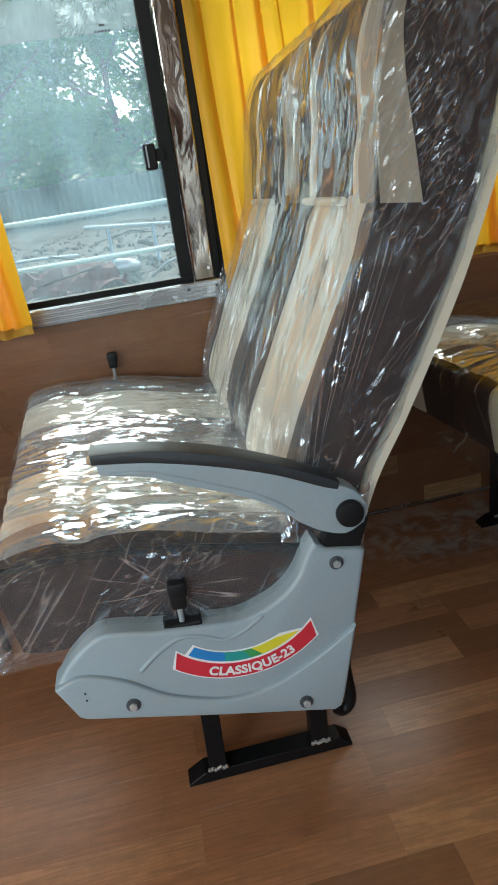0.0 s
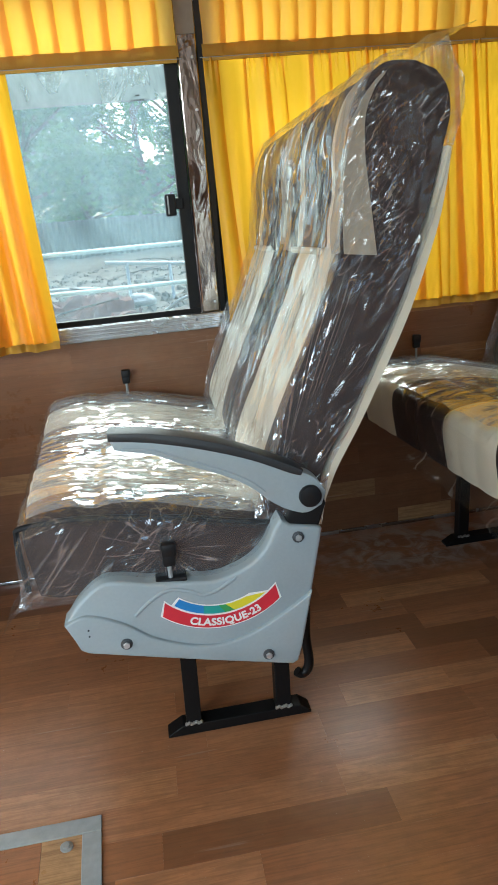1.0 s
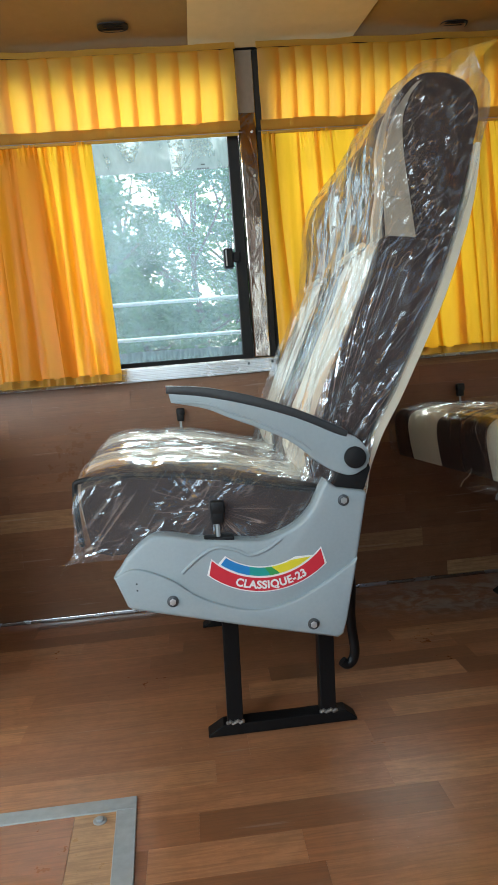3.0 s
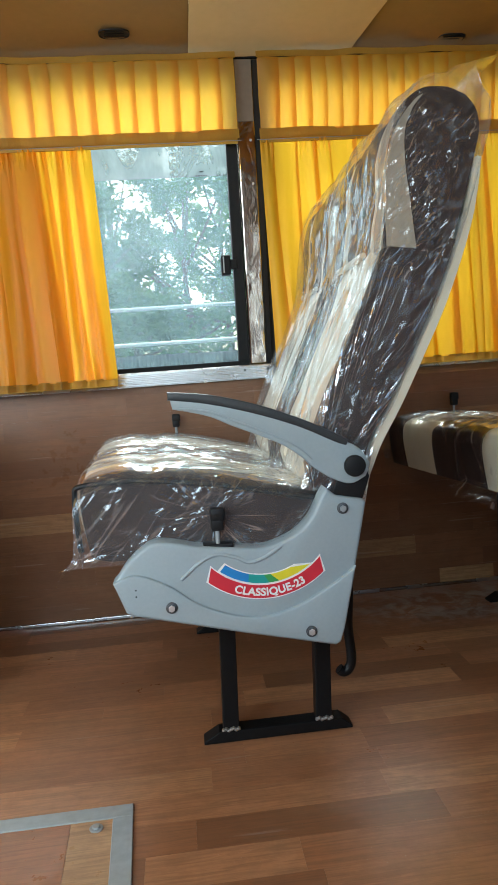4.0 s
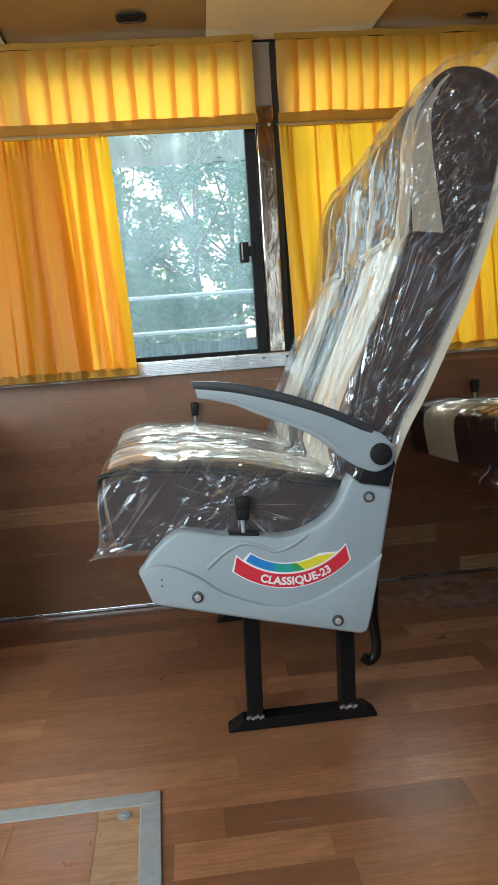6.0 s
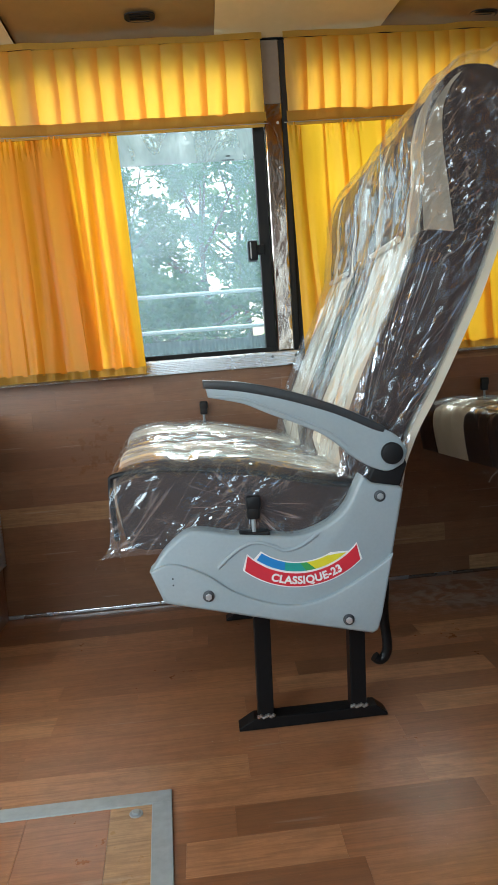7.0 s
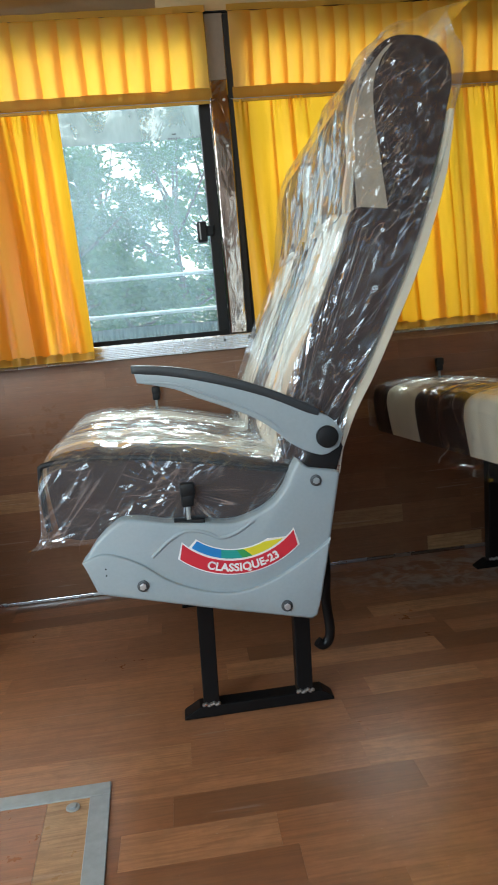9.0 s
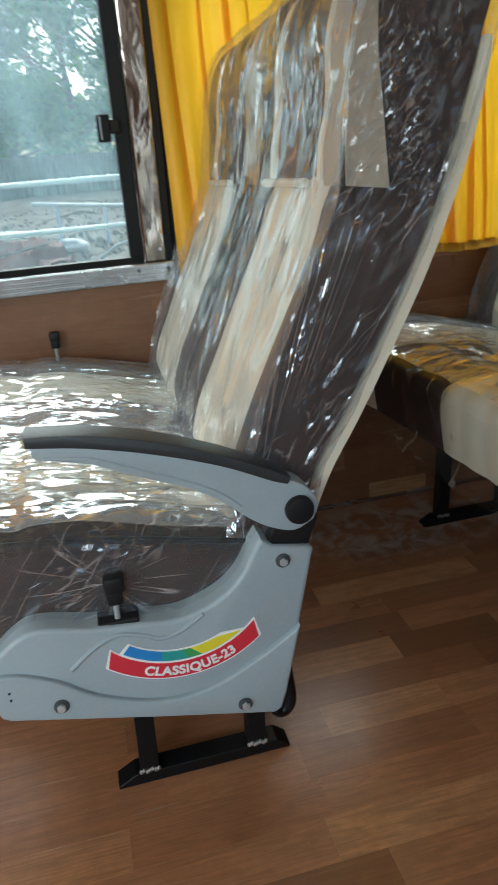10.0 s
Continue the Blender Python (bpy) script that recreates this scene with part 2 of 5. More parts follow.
def glass(name, dust, tint=(0.86, 0.93, 0.93), film_tone=(0.70, 0.86, 0.9)):
    m, nt, N, L, P = mat(name)
    N.remove(P)
    tr, gl, df = N.new("ShaderNodeBsdfTransparent"), N.new("ShaderNodeBsdfGlossy"), N.new("ShaderNodeBsdfDiffuse")
    tr.inputs[0].default_value = (*tint, 1)
    gl.inputs["Roughness"].default_value = 0.02
    df.inputs[0].default_value = (0.72, 0.8, 0.82, 1)
    fr = N.new("ShaderNodeFresnel")
    fr.inputs[0].default_value = 1.45
    a, b = N.new("ShaderNodeMixShader"), N.new("ShaderNodeMixShader")
    L.new(calc(nt, "MULTIPLY", fr.outputs[0], 0.4), a.inputs[0])
    L.new(tr.outputs[0], a.inputs[1])
    L.new(gl.outputs[0], a.inputs[2])
    n = noise_tex(nt, coords(nt, "Object", (1, 1, 0.45)), 6.0, 5, 0.6, 0.8)
    tl, both = N.new("ShaderNodeBsdfTranslucent"), N.new("ShaderNodeMixShader")
    tl.inputs[0].default_value = (*film_tone, 1)
    both.inputs[0].default_value = 0.85
    L.new(df.outputs[0], both.inputs[1])
    L.new(tl.outputs[0], both.inputs[2])
    L.new(calc(nt, "MULTIPLY", ramp(nt, n, [(0.3, (0.25,) * 3), (0.75, (1, 1, 1))]), dust), b.inputs[0])
    L.new(a.outputs[0], b.inputs[1])
    L.new(both.outputs[0], b.inputs[2])
    L.new(b.outputs[0], N["Material Output"].inputs[0])
    return m


M_GLASS = glass("dusty_glass", 0.18, (0.86, 0.94, 0.94), (0.58, 0.86, 0.95))
M_FROST = glass("frosted_band", 0.92, (0.8, 0.82, 0.82), (0.27, 0.30, 0.305))


def turned(nt, degrees, scale):
    """Object coordinates, turned about y and then stretched."""
    tc, a, b = nt.nodes.new("ShaderNodeTexCoord"), nt.nodes.new("ShaderNodeMapping"), nt.nodes.new("ShaderNodeMapping")
    a.inputs["Rotation"].default_value = (0, radians(degrees), 0)
    b.inputs["Scale"].default_value = scale
    nt.links.new(tc.outputs["Object"], a.inputs[0])
    nt.links.new(a.outputs[0], b.inputs[0])
    return b.outputs[0]


def fan(nt, x, z, spokes, reach):
    """Coordinates that radiate in the xz plane from the point where the wrap is caught."""
    tc, sep, com = nt.nodes.new("ShaderNodeTexCoord"), nt.nodes.new("ShaderNodeSeparateXYZ"), nt.nodes.new("ShaderNodeCombineXYZ")
    nt.links.new(tc.outputs["Object"], sep.inputs[0])
    dx, dz = calc(nt, "SUBTRACT", sep.outputs[0], x), calc(nt, "SUBTRACT", sep.outputs[2], z)
    far = calc(nt, "SQRT", calc(nt, "ADD", calc(nt, "MULTIPLY", dx, dx), calc(nt, "MULTIPLY", dz, dz)))
    nt.links.new(calc(nt, "MULTIPLY", calc(nt, "ARCTAN2", dz, dx), spokes), com.inputs[0])
    nt.links.new(calc(nt, "MULTIPLY", far, reach), com.inputs[1])
    nt.links.new(calc(nt, "MULTIPLY", sep.outputs[1], 6.0), com.inputs[2])
    return com.outputs[0]


def film(name, layers, gloss=0.05, haze_glare=0.004, edge=0.5, rise=4.0, rough=0.04, wave=0.10, wave_scale=(9, 9, 3), lean=0, glint_white=0.05):
    """Clear polythene wrap: mostly see-through, broken into long flat facets that each catch the light by their own
    tilt.
    A layer is (degrees or catch point, stretch, tilt, gain of the painted glint lines, patch size, patch from, patch
    to)."""
    m, nt, N, L, P = mat(name)
    N.remove(P)
    tr, gl, df = N.new("ShaderNodeBsdfTransparent"), N.new("ShaderNodeBsdfGlossy"), N.new("ShaderNodeBsdfDiffuse")
    tr.inputs[0].default_value = (0.965, 0.97, 0.965, 1)
    gl.inputs["Roughness"].default_value = rough
    gl.inputs[0].default_value = (1, 1, 1, 1)
    df.inputs[0].default_value = (0.76, 0.84, 0.9, 1)

    def vmath(op, a, b=None, scale=None):
        n = N.new("ShaderNodeVectorMath")
        n.operation = op
        L.new(a, n.inputs[0])
        if isinstance(b, tuple):
            n.inputs[1].default_value = b
        elif b is not None:
            L.new(b, n.inputs[1])
        if scale is not None:
            if isinstance(scale, (int, float)):
                n.inputs["Scale"].default_value = scale
            else:
                L.new(scale, n.inputs["Scale"])
        return n.outputs[0]

    def voronoi(vec, feature):
        n = N.new("ShaderNodeTexVoronoi")
        n.feature = feature
        n.inputs["Scale"].default_value = 1.0
        L.new(vec, n.inputs["Vector"])
        return n

    geo = N.new("ShaderNodeNewGeometry")
    normal, ridge = geo.outputs["Normal"], None
    slow = N.new("ShaderNodeTexNoise")
    slow.inputs["Scale"].default_value, slow.inputs["Detail"].default_value = 1.0, 2.0
    L.new(turned(nt, lean, wave_scale), slow.inputs["Vector"])
    normal = vmath("ADD", normal, vmath("SCALE", vmath("SUBTRACT", slow.outputs["Color"], (0.5, 0.5, 0.5)), None, 2 * wave))
    for k, (turn, stretch, tilt, gain, patch, lo, hi) in enumerate(layers):
        vec = fan(nt, *turn[:2], *stretch) if isinstance(turn, tuple) else turned(nt, turn, stretch)
        bend = N.new("ShaderNodeTexNoise")
        bend.inputs["Scale"].default_value, bend.inputs["Detail"].default_value = 0.55, 2.0
        L.new(vec, bend.inputs["Vector"])
        vec = vmath("ADD", vec, vmath("SCALE", vmath("SUBTRACT", bend.outputs["Color"], (0.5, 0.5, 0.5)), None, 0.8))
        tc = N.new("ShaderNodeTexCoord")
        off = vmath("ADD", tc.outputs["Object"], (3.1 * k, 1.7 * k, 5.3 * k))
        mask = ramp(nt, noise_tex(nt, off, patch, 2, 0.5, 0.4), [(lo, (0, 0, 0)), (hi, (1, 1, 1))])
        if isinstance(turn, tuple):
            # creases die out away from where the wrap is caught
            away = vmath("MULTIPLY", vmath("SUBTRACT", tc.outputs["Object"], (turn[0], 0.0, turn[1])), (1.0, 0.0, 1.0))
            far = N.new("ShaderNodeVectorMath")
            far.operation = "LENGTH"
            L.new(away, far.inputs[0])
            mask = calc(nt, "MULTIPLY", mask, ramp(nt, calc(nt, "DIVIDE", far.outputs["Value"], turn[2]), [(0.55, (1, 1, 1)), (1.0, (0, 0, 0))]))
        facet = vmath("SUBTRACT", voronoi(vec, "F1").outputs["Color"], (0.5, 0.5, 0.5))
        normal = vmath("ADD", normal, vmath("SCALE", facet, None, calc(nt, "MULTIPLY", mask, 2 * tilt)))
        # crease glints painted in: thin lines of extra gloss and pale diffuse
        crest = calc(nt, "ABSOLUTE", calc(nt, "SUBTRACT", noise_tex(nt, vec, 0.45, 1.0, 0.4), 0.5))
        line = calc(nt, "MULTIPLY", calc(nt, "MULTIPLY", ramp(nt, crest, [(0.0, (1, 1, 1)), (0.022, (0, 0, 0))]), mask), gain)
        ridge = line if ridge is None else calc(nt, "MAXIMUM", ridge, line)
    nb = vmath("NORMALIZE", normal)
    L.new(nb, gl.inputs["Normal"])
    lw = N.new("ShaderNodeLayerWeight")
    L.new(nb, lw.inputs["Normal"])
    fac = calc(nt, "ADD", calc(nt, "MULTIPLY", calc(nt, "POWER", lw.outputs["Facing"], rise), edge), calc(nt, "ADD", ridge, gloss))
    a, b = N.new("ShaderNodeMixShader"), N.new("ShaderNodeMixShader")
    L.new(calc(nt, "ADD", calc(nt, "MULTIPLY", ridge, glint_white), haze_glare), b.inputs[0])
    L.new(tr.outputs[0], b.inputs[1])
    L.new(df.outputs[0], b.inputs[2])
    L.new(calc(nt, "MINIMUM", fac, 0.9), a.inputs[0])
    L.new(b.outputs[0], a.inputs[1])
    L.new(gl.outputs[0], a.inputs[2])
    L.new(a.outputs[0], N["Material Output"].inputs[0])
    return m


# the same wrap, pulled long over the front faces and crumpled on the sides; its haze also stands in for glare
M_FILM_FRONT = film("polythene_front", [(-25, (60, 60, 2.2), 0.22, 0.4, 6.0, 0.40, 0.58), (-20, (170, 170, 15), 0.28, 0.4, 10.0, 0.50, 0.60)], 0.06, 0.11, 0.4, 3.0, 0.06, 0.10, (12, 12, 1.2), -25, 0.5)
M_FILM_SIDE = film("polythene_side", [(-45, (150, 150, 36), 0.26, 0.3, 6.0, 0.45, 0.56), ((0.03, 0.50, 0.46), (44.0, 1.2), 0.14, 1.2, 5.0, 0.30, 0.46), (-38, (240, 240, 90), 0.26, 0.25, 8.0, 0.48, 0.57)], 0.05, 0.028, 0.4, 4.0, 0.045, 0.10, (40, 40, 12), -42, 0.6)
# strong pale haze put in for the white glare on the seat top
M_FILM_TOP = film("polythene_seat_top", [(6, (6, 50, 50), 0.14, 0.35, 6.0, 0.34, 0.54), (8, (40, 125, 125), 0.30, 0.45, 9.0, 0.43, 0.55)], 0.13, 0.27, 0.40, 2.2, 0.09, 0.06, (3, 11, 11), 6, 0.8)
M_FILM_SKIRT = film("polythene_seat_side", [(-38, (80, 80, 11), 0.20, 0.2, 8.0, 0.36, 0.52), ((-0.15, 0.49, 0.13), (9.0, 9.0), 0.18, 0.4, 9.0, 0.36, 0.50), (-75, (200, 200, 50), 0.32, 0.3, 12.0, 0.50, 0.60)], 0.055, 0.045, 0.45, 3.6, 0.05, 0.10, (26, 26, 10), -38, 0.6)
M_FILM_CLEAR = film("polythene_front_apron", [(20, (26, 26, 7), 0.20, 0.5, 8.0, 0.46, 0.60)], 0.035, 0.010, 0.35, 4.0, 0.07, 0.08, (10, 10, 4), 0, 0.3)


def foliage(name, a, b):
    m, nt, N, L, P = mat(name)
    geo = N.new("ShaderNodeNewGeometry")
    col = ramp(nt, geo.outputs["Random Per Island"], [(0.0, a), (1.0, b)])
    L.new(col, P.inputs["Base Color"])
    P.inputs["Roughness"].default_value = 0.55
    tl, mix = N.new("ShaderNodeBsdfTranslucent"), N.new("ShaderNodeMixShader")
    L.new(col, tl.inputs[0])
    mix.inputs[0].default_value = 0.35
    L.new(P.outputs[0], mix.inputs[1])
    L.new(tl.outputs[0], mix.inputs[2])
    L.new(mix.outputs[0], N["Material Output"].inputs[0])
    return m


M_LEAF = foliage("tree_leaves", (0.03, 0.11, 0.035), (0.10, 0.27, 0.075))
M_LEAF2 = foliage("light_leaves", (0.06, 0.19, 0.045), (0.17, 0.38, 0.09))
M_BARK = plain("bark", (0.13, 0.10, 0.08), 0.9, 0, 0.3, 30, 0.8)
M_GROUND = plain("earth_and_rubble", (0.17, 0.145, 0.12), 0.95, 0, 0.4, 30, 1.0)
M_FENCE = plain("grey_fence", (0.30, 0.31, 0.30), 0.85, 0, 0.25, 20, 0.3)
M_REDCLOTH = plain("faded_red_sheet", (0.26, 0.10, 0.085), 0.8, 0, 0.3)
M_STONE = foliage("broken_stone", (0.12, 0.105, 0.09), (0.31, 0.275, 0.24))
M_SCRAP = plain("scrap_metal", (0.12, 0.09, 0.08), 0.7, 0.2, 0.3)
M_BAG = plain("white_bag", (0.75, 0.76, 0.75), 0.5)


# ---- mesh helpers ----
def part(name, bm, material, parent=None, label="", smooth=False):
    me = bpy.data.meshes.new(name)
    bm.normal_update()
    bm.to_mesh(me)
    bm.free()
    for m in (material if isinstance(material, (list, tuple)) else [material]):
        me.materials.append(m)
    if smooth:
        me.polygons.foreach_set("use_smooth", [True] * len(me.polygons))
        me.set_sharp_from_angle(angle=radians(38))
    ob = new(name, me)
    if parent is not None:
        ob.parent = parent
    return tagged(ob, label)


def thing(name, label, category, group="", place=(0, 0, 0)):
    ob = new(name)
    ob.location = place
    return tagged(ob, label, category, group)


def box(x0, x1, y0, y1, z0, z1, bevel=0.0, bm=None, seg=2):
    bm = bm or bmesh.new()
    made = bmesh.ops.create_cube(bm, size=1.0, matrix=Matrix.LocRotScale(((x0 + x1) / 2, (y0 + y1) / 2, (z0 + z1) / 2), None, (x1 - x0, y1 - y0, z1 - z0)))
    if bevel:
        edges = list({e for v in made["verts"] for e in v.link_edges})
        bmesh.ops.bevel(bm, geom=edges, offset=bevel, segments=seg, affect="EDGES", profile=0.5)
    return bm


def spline(points, n=6, closed=False):
    """Smooth curve through a few points."""
    P = [Vector(p) for p in points]
    out, m = [], len(P)
    for i in range(m if closed else m - 1):
        a, b, c, d = (P[(i + k) % m] if closed else P[min(max(i + k, 0), m - 1)] for k in (-1, 0, 1, 2))
        for j in range(n):
            t = j / n
            out.append(0.5 * (2 * b + (c - a) * t + (2 * a - 5 * b + 4 * c - d) * t * t + (3 * b - a - 3 * c + d) * t ** 3))
    if not closed:
        out.append(P[-1])
    return out


def tube(points, r, n=10, bm=None, cap=True):
    bm = bm or bmesh.new()
    P = [Vector(p) for p in points]
    rings, side = [], None
    for i, p in enumerate(P):
        d = (P[min(i + 1, len(P) - 1)] - P[max(i - 1, 0)]).normalized()
        if side is None:
            side = d.orthogonal().normalized()
        side = (side - d * side.dot(d)).normalized()
        up = d.cross(side)
        rr = r[i] if isinstance(r, (list, tuple)) else r
        rings.append([bm.verts.new(p + rr * (math.cos(a) * side + math.sin(a) * up)) for a in (2 * math.pi * k / n for k in range(n))])
    for a, b in zip(rings, rings[1:]):
        for k in range(n):
            bm.faces.new((a[k], a[(k + 1) % n], b[(k + 1) % n], b[k]))
    if cap:
        bm.faces.new(rings[0][::-1])
        bm.faces.new(rings[-1])
    return bm


def slab(outline, y0, y1, bevel=0.0, bm=None, seg=3):
    """A plate in the xz plane from y0 (towards the aisle) to y1, its aisle-side rim rounded."""
    bm = bm or bmesh.new()
    near = [bm.verts.new((p[0], y0, p[1])) for p in outline]
    far = [bm.verts.new((p[0], y1, p[1])) for p in outline]
    f = bm.faces.new(near)
    bm.faces.new(far[::-1])
    for i in range(len(near)):
        j = (i + 1) % len(near)
        bm.faces.new((near[j], near[i], far[i], far[j]))
    bmesh.ops.recalc_face_normals(bm, faces=bm.faces)
    if bevel:
        bmesh.ops.bevel(bm, geom=list(f.edges), offset=bevel, segments=seg, affect="EDGES", profile=0.5)
    return bm


def grid(nu, nv, fn, bm=None):
    bm = bm or bmesh.new()
    V = [[bm.verts.new(fn(u / nu, v / nv)) for u in range(nu + 1)] for v in range(nv + 1)]
    for v in range(nv):
        for u in range(nu):
            bm.faces.new((V[v][u], V[v][u + 1], V[v + 1][u + 1], V[v + 1][u]))
    return bm


def disc(centre, axis, r, depth, n=16, bm=None, bevel=0.0):
    bm = bm or bmesh.new()
    turn = Vector(axis).normalized().to_track_quat("Z", "Y").to_matrix().to_4x4()
    made = bmesh.ops.create_cone(bm, cap_ends=True, segments=n, radius1=r, radius2=r, depth=depth, matrix=Matrix.Translation(centre) @ turn)
    if bevel:
        edges = [e for e in {e for v in made["verts"] for e in v.link_edges} if len(e.link_faces) == 2 and max(len(f.verts) for f in e.link_faces) > 4]
        bmesh.ops.bevel(bm, geom=edges, offset=bevel, segments=2, affect="EDGES", profile=0.5)
    return bm


def structure(name, bm, material, label="", parent=None):
    return tagged(part(name, bm, material, parent, label), label, "", "", "structure")


# ---- the bus shell ----
X0, X1 = -3.0, 3.2
WALL, SILL, CANT = 1.0, 0.725, 1.648


def wall_y(z):
    """The window band leans in above the sill."""
    return WALL if z < 0.73 else WALL - 0.1333 * (z - 0.73)


def leaning(x0, x1, z0, z1, front, back, bevel=0.0, bm=None):
    """A bar or sheet in the leaning window band; front and back are depths outwards from its inner face."""
    bm = bm or bmesh.new()
    vs = []
    for d in (front, back):
        for x, z in ((x0, z0), (x1, z0), (x1, z1), (x0, z1)):
            vs.append(bm.verts.new((x, wall_y(z) + d, z)))
    faces = [(0, 1, 2, 3), (7, 6, 5, 4), (0, 4, 5, 1), (1, 5, 6, 2), (2, 6, 7, 3), (3, 7, 4, 0)]
    made = [bm.faces.new([vs[i] for i in f]) for f in faces]
    if bevel:
        bmesh.ops.bevel(bm, geom=list({e for f in made for e in f.edges}), offset=bevel, segments=2, affect="EDGES", profile=0.5)
    return bm


floor = structure("floor", box(X0, X1, WALL_B, WALL, -0.06, -0.004), M_FLOOR, "reddish-brown wood-print vinyl strip floor of a bus")
wall_n = structure("wall_window_side", box(X0, X1, WALL + 0.004, WALL + 0.07, -0.06, SILL), M_WALLWOOD, "reddish-brown wood-print lining below the bus windows")
structure("trim_floor_edge", box(X0, X1, WALL - 0.011, WALL - 0.002, 0.001, 0.012, 0.002), M_ALU, "thin bright metal strip where floor meets wall")

# sill: a ribbed extrusion
bm = box(X0, X1, WALL - 0.018, WALL + 0.07, SILL, SILL + 0.045, 0.002)
for k in range(4):
    box(X0, X1, WALL - 0.022, WALL - 0.017, SILL + 0.004 + k * 0.0105, SILL + 0.0105 + k * 0.0105, 0.0012, bm)
sill = structure("trim_window_sill", bm, M_ALU, "bright ribbed aluminium window sill strip")
for sx in (0.015, 0.088):
    part("screw", disc((sx, WALL - 0.0235, SILL + 0.03), (0, -1, 0), 0.0042, 0.003, 10, None, 0.0008), M_WASHER, sill)
structure("wall_cant_rail", leaning(X0, X1, CANT, 1.78, 0.0, 0.07), M_CEILTAN, "tan lining above the bus windows")
structure("trim_cant_edge", leaning(X0, X1, CANT - 0.012, CANT + 0.004, -0.012, -0.001), M_BLACK, "dark edge strip above the curtains")

# pillars of the window side
for k, px in enumerate((-1.30, 0.062, 1.42, 2.75)):
    p = structure("wall_pillar_%d" % (k + 1), leaning(px - 0.026, px + 0.026, SILL + 0.046, CANT - 0.013, -0.006, 0.07, 0.004), M_POST, "polished steel window pillar in wrinkled protective film")
    part("rubber_strip", leaning(px + 0.027, px + 0.042, SILL + 0.046, CANT - 0.013, -0.002, 0.068), M_BLACK, p, "black rubber edge strip")
    for z in (0.80, 1.16, 1.30, 1.42):
        part("rivet", disc((px + 0.012, wall_y(z) - 0.007, z), (0, -1, 0), 0.0042, 0.003, 10, None, 0.001), M_CHROME, p)
    part("cap", leaning(px - 0.024, px + 0.024, 1.47, CANT - 0.014, -0.009, -0.0062, 0.001), M_PILLARCAP, p, "dull grey cap at the top of the pillar")

# sliding windows between the pillars
bays = [(-2.98, -1.33), (-1.258, 0.034), (0.106, 1.392), (1.464, 2.722)]
for k, (a, b) in enumerate(bays):
    w = structure("window_%d" % (k + 1), leaning(a, b, SILL + 0.046, SILL + 0.06, 0.012, 0.05), M_BLACK, "black-framed sliding bus window with dusty glass")
    mid = (a + b) / 2
    part("window_frame", leaning(a, a + 0.032, SILL + 0.06, CANT - 0.013, 0.012, 0.05, 0.002), M_BLACK, w)
    part("window_frame", leaning(b - 0.032, b, SILL + 0.06, CANT - 0.013, 0.012, 0.05, 0.002), M_BLACK, w)
    part("window_frame", leaning(a + 0.033, b - 0.033, CANT - 0.04, CANT - 0.014, 0.012, 0.05), M_BLACK, w)
    part("window_stile", leaning(mid - 0.018, mid + 0.018, SILL + 0.061, CANT - 0.041, 0.014, 0.044), M_BLACK, w)
    for s0, s1, d in ((a + 0.033, mid - 0.019, 0.034), (mid + 0.019, b - 0.033, 0.026)):
        pane = part("pane", leaning(s0, s1, SILL + 0.061, CANT - 0.041, d, d + 0.004), M_GLASS, w)
        band = part("frosted_band", leaning(s0, s1, 1.335, CANT - 0.042, d - 0.002, d - 0.001), M_FROST, pane, "pale frosted band along the top of the glass")
        band.visible_shadow = False

# the latch of the window by the seat
latch = part("latch", leaning(-0.036, -0.008, 1.045, 1.102, -0.012, 0.024, 0.004), M_BLACK, bpy.data.objects["window_2"], "black plastic sliding-window latch")
part("latch_tongue", leaning(-0.008, 0.012, 1.062, 1.09, -0.004, 0.012, 0.002), M_BLACK, latch)
part("latch_bar", leaning(-0.031, -0.027, 1.05, 1.097, -0.016, -0.012, 0.001), M_GREYTRIM, latch)
mark = part("maker_mark", leaning(-0.081, -0.069, 1.346, 1.3495, 0.021, 0.0225), M_PAD, bpy.data.objects["window_2"], "small dark printed mark on the glass")
for i in range(5):
    leaf = leaning(-0.093 + i * 0.0075, -0.0885 + i * 0.0075, 1.335, 1.3385, 0.021, 0.0225)
    part("print_bar", leaf, M_PAD, mark)

# outside skin of the window side and guard rails
structure("wall_outer_skin", box(X0, X1, WALL + 0.071, WALL + 0.09, -0.7, SILL + 0.02), M_BODY, "painted outer side of the bus")
for z in (0.86, 0.972):
    structure("trim_guard_rail", tube([(X0, 1.07, z), (X1, 1.07, z)], 0.0064, 10), M_RAIL, "pale metal guard rail outside the window")

# ceiling: one mesh of tan and pale sheets
CEIL_BREAKS = [(-3.0, -3.0), (-1.35, -1.37), (-0.63, -0.66), (-0.092, -0.09), (0.362, 0.47), (0.905, 1.12), (1.5, 1.75), (X1, X1)]


def ceil_z(y):
    return 1.641 + 0.10 * (1 - ((y + 0.31) / 1.2) ** 2)


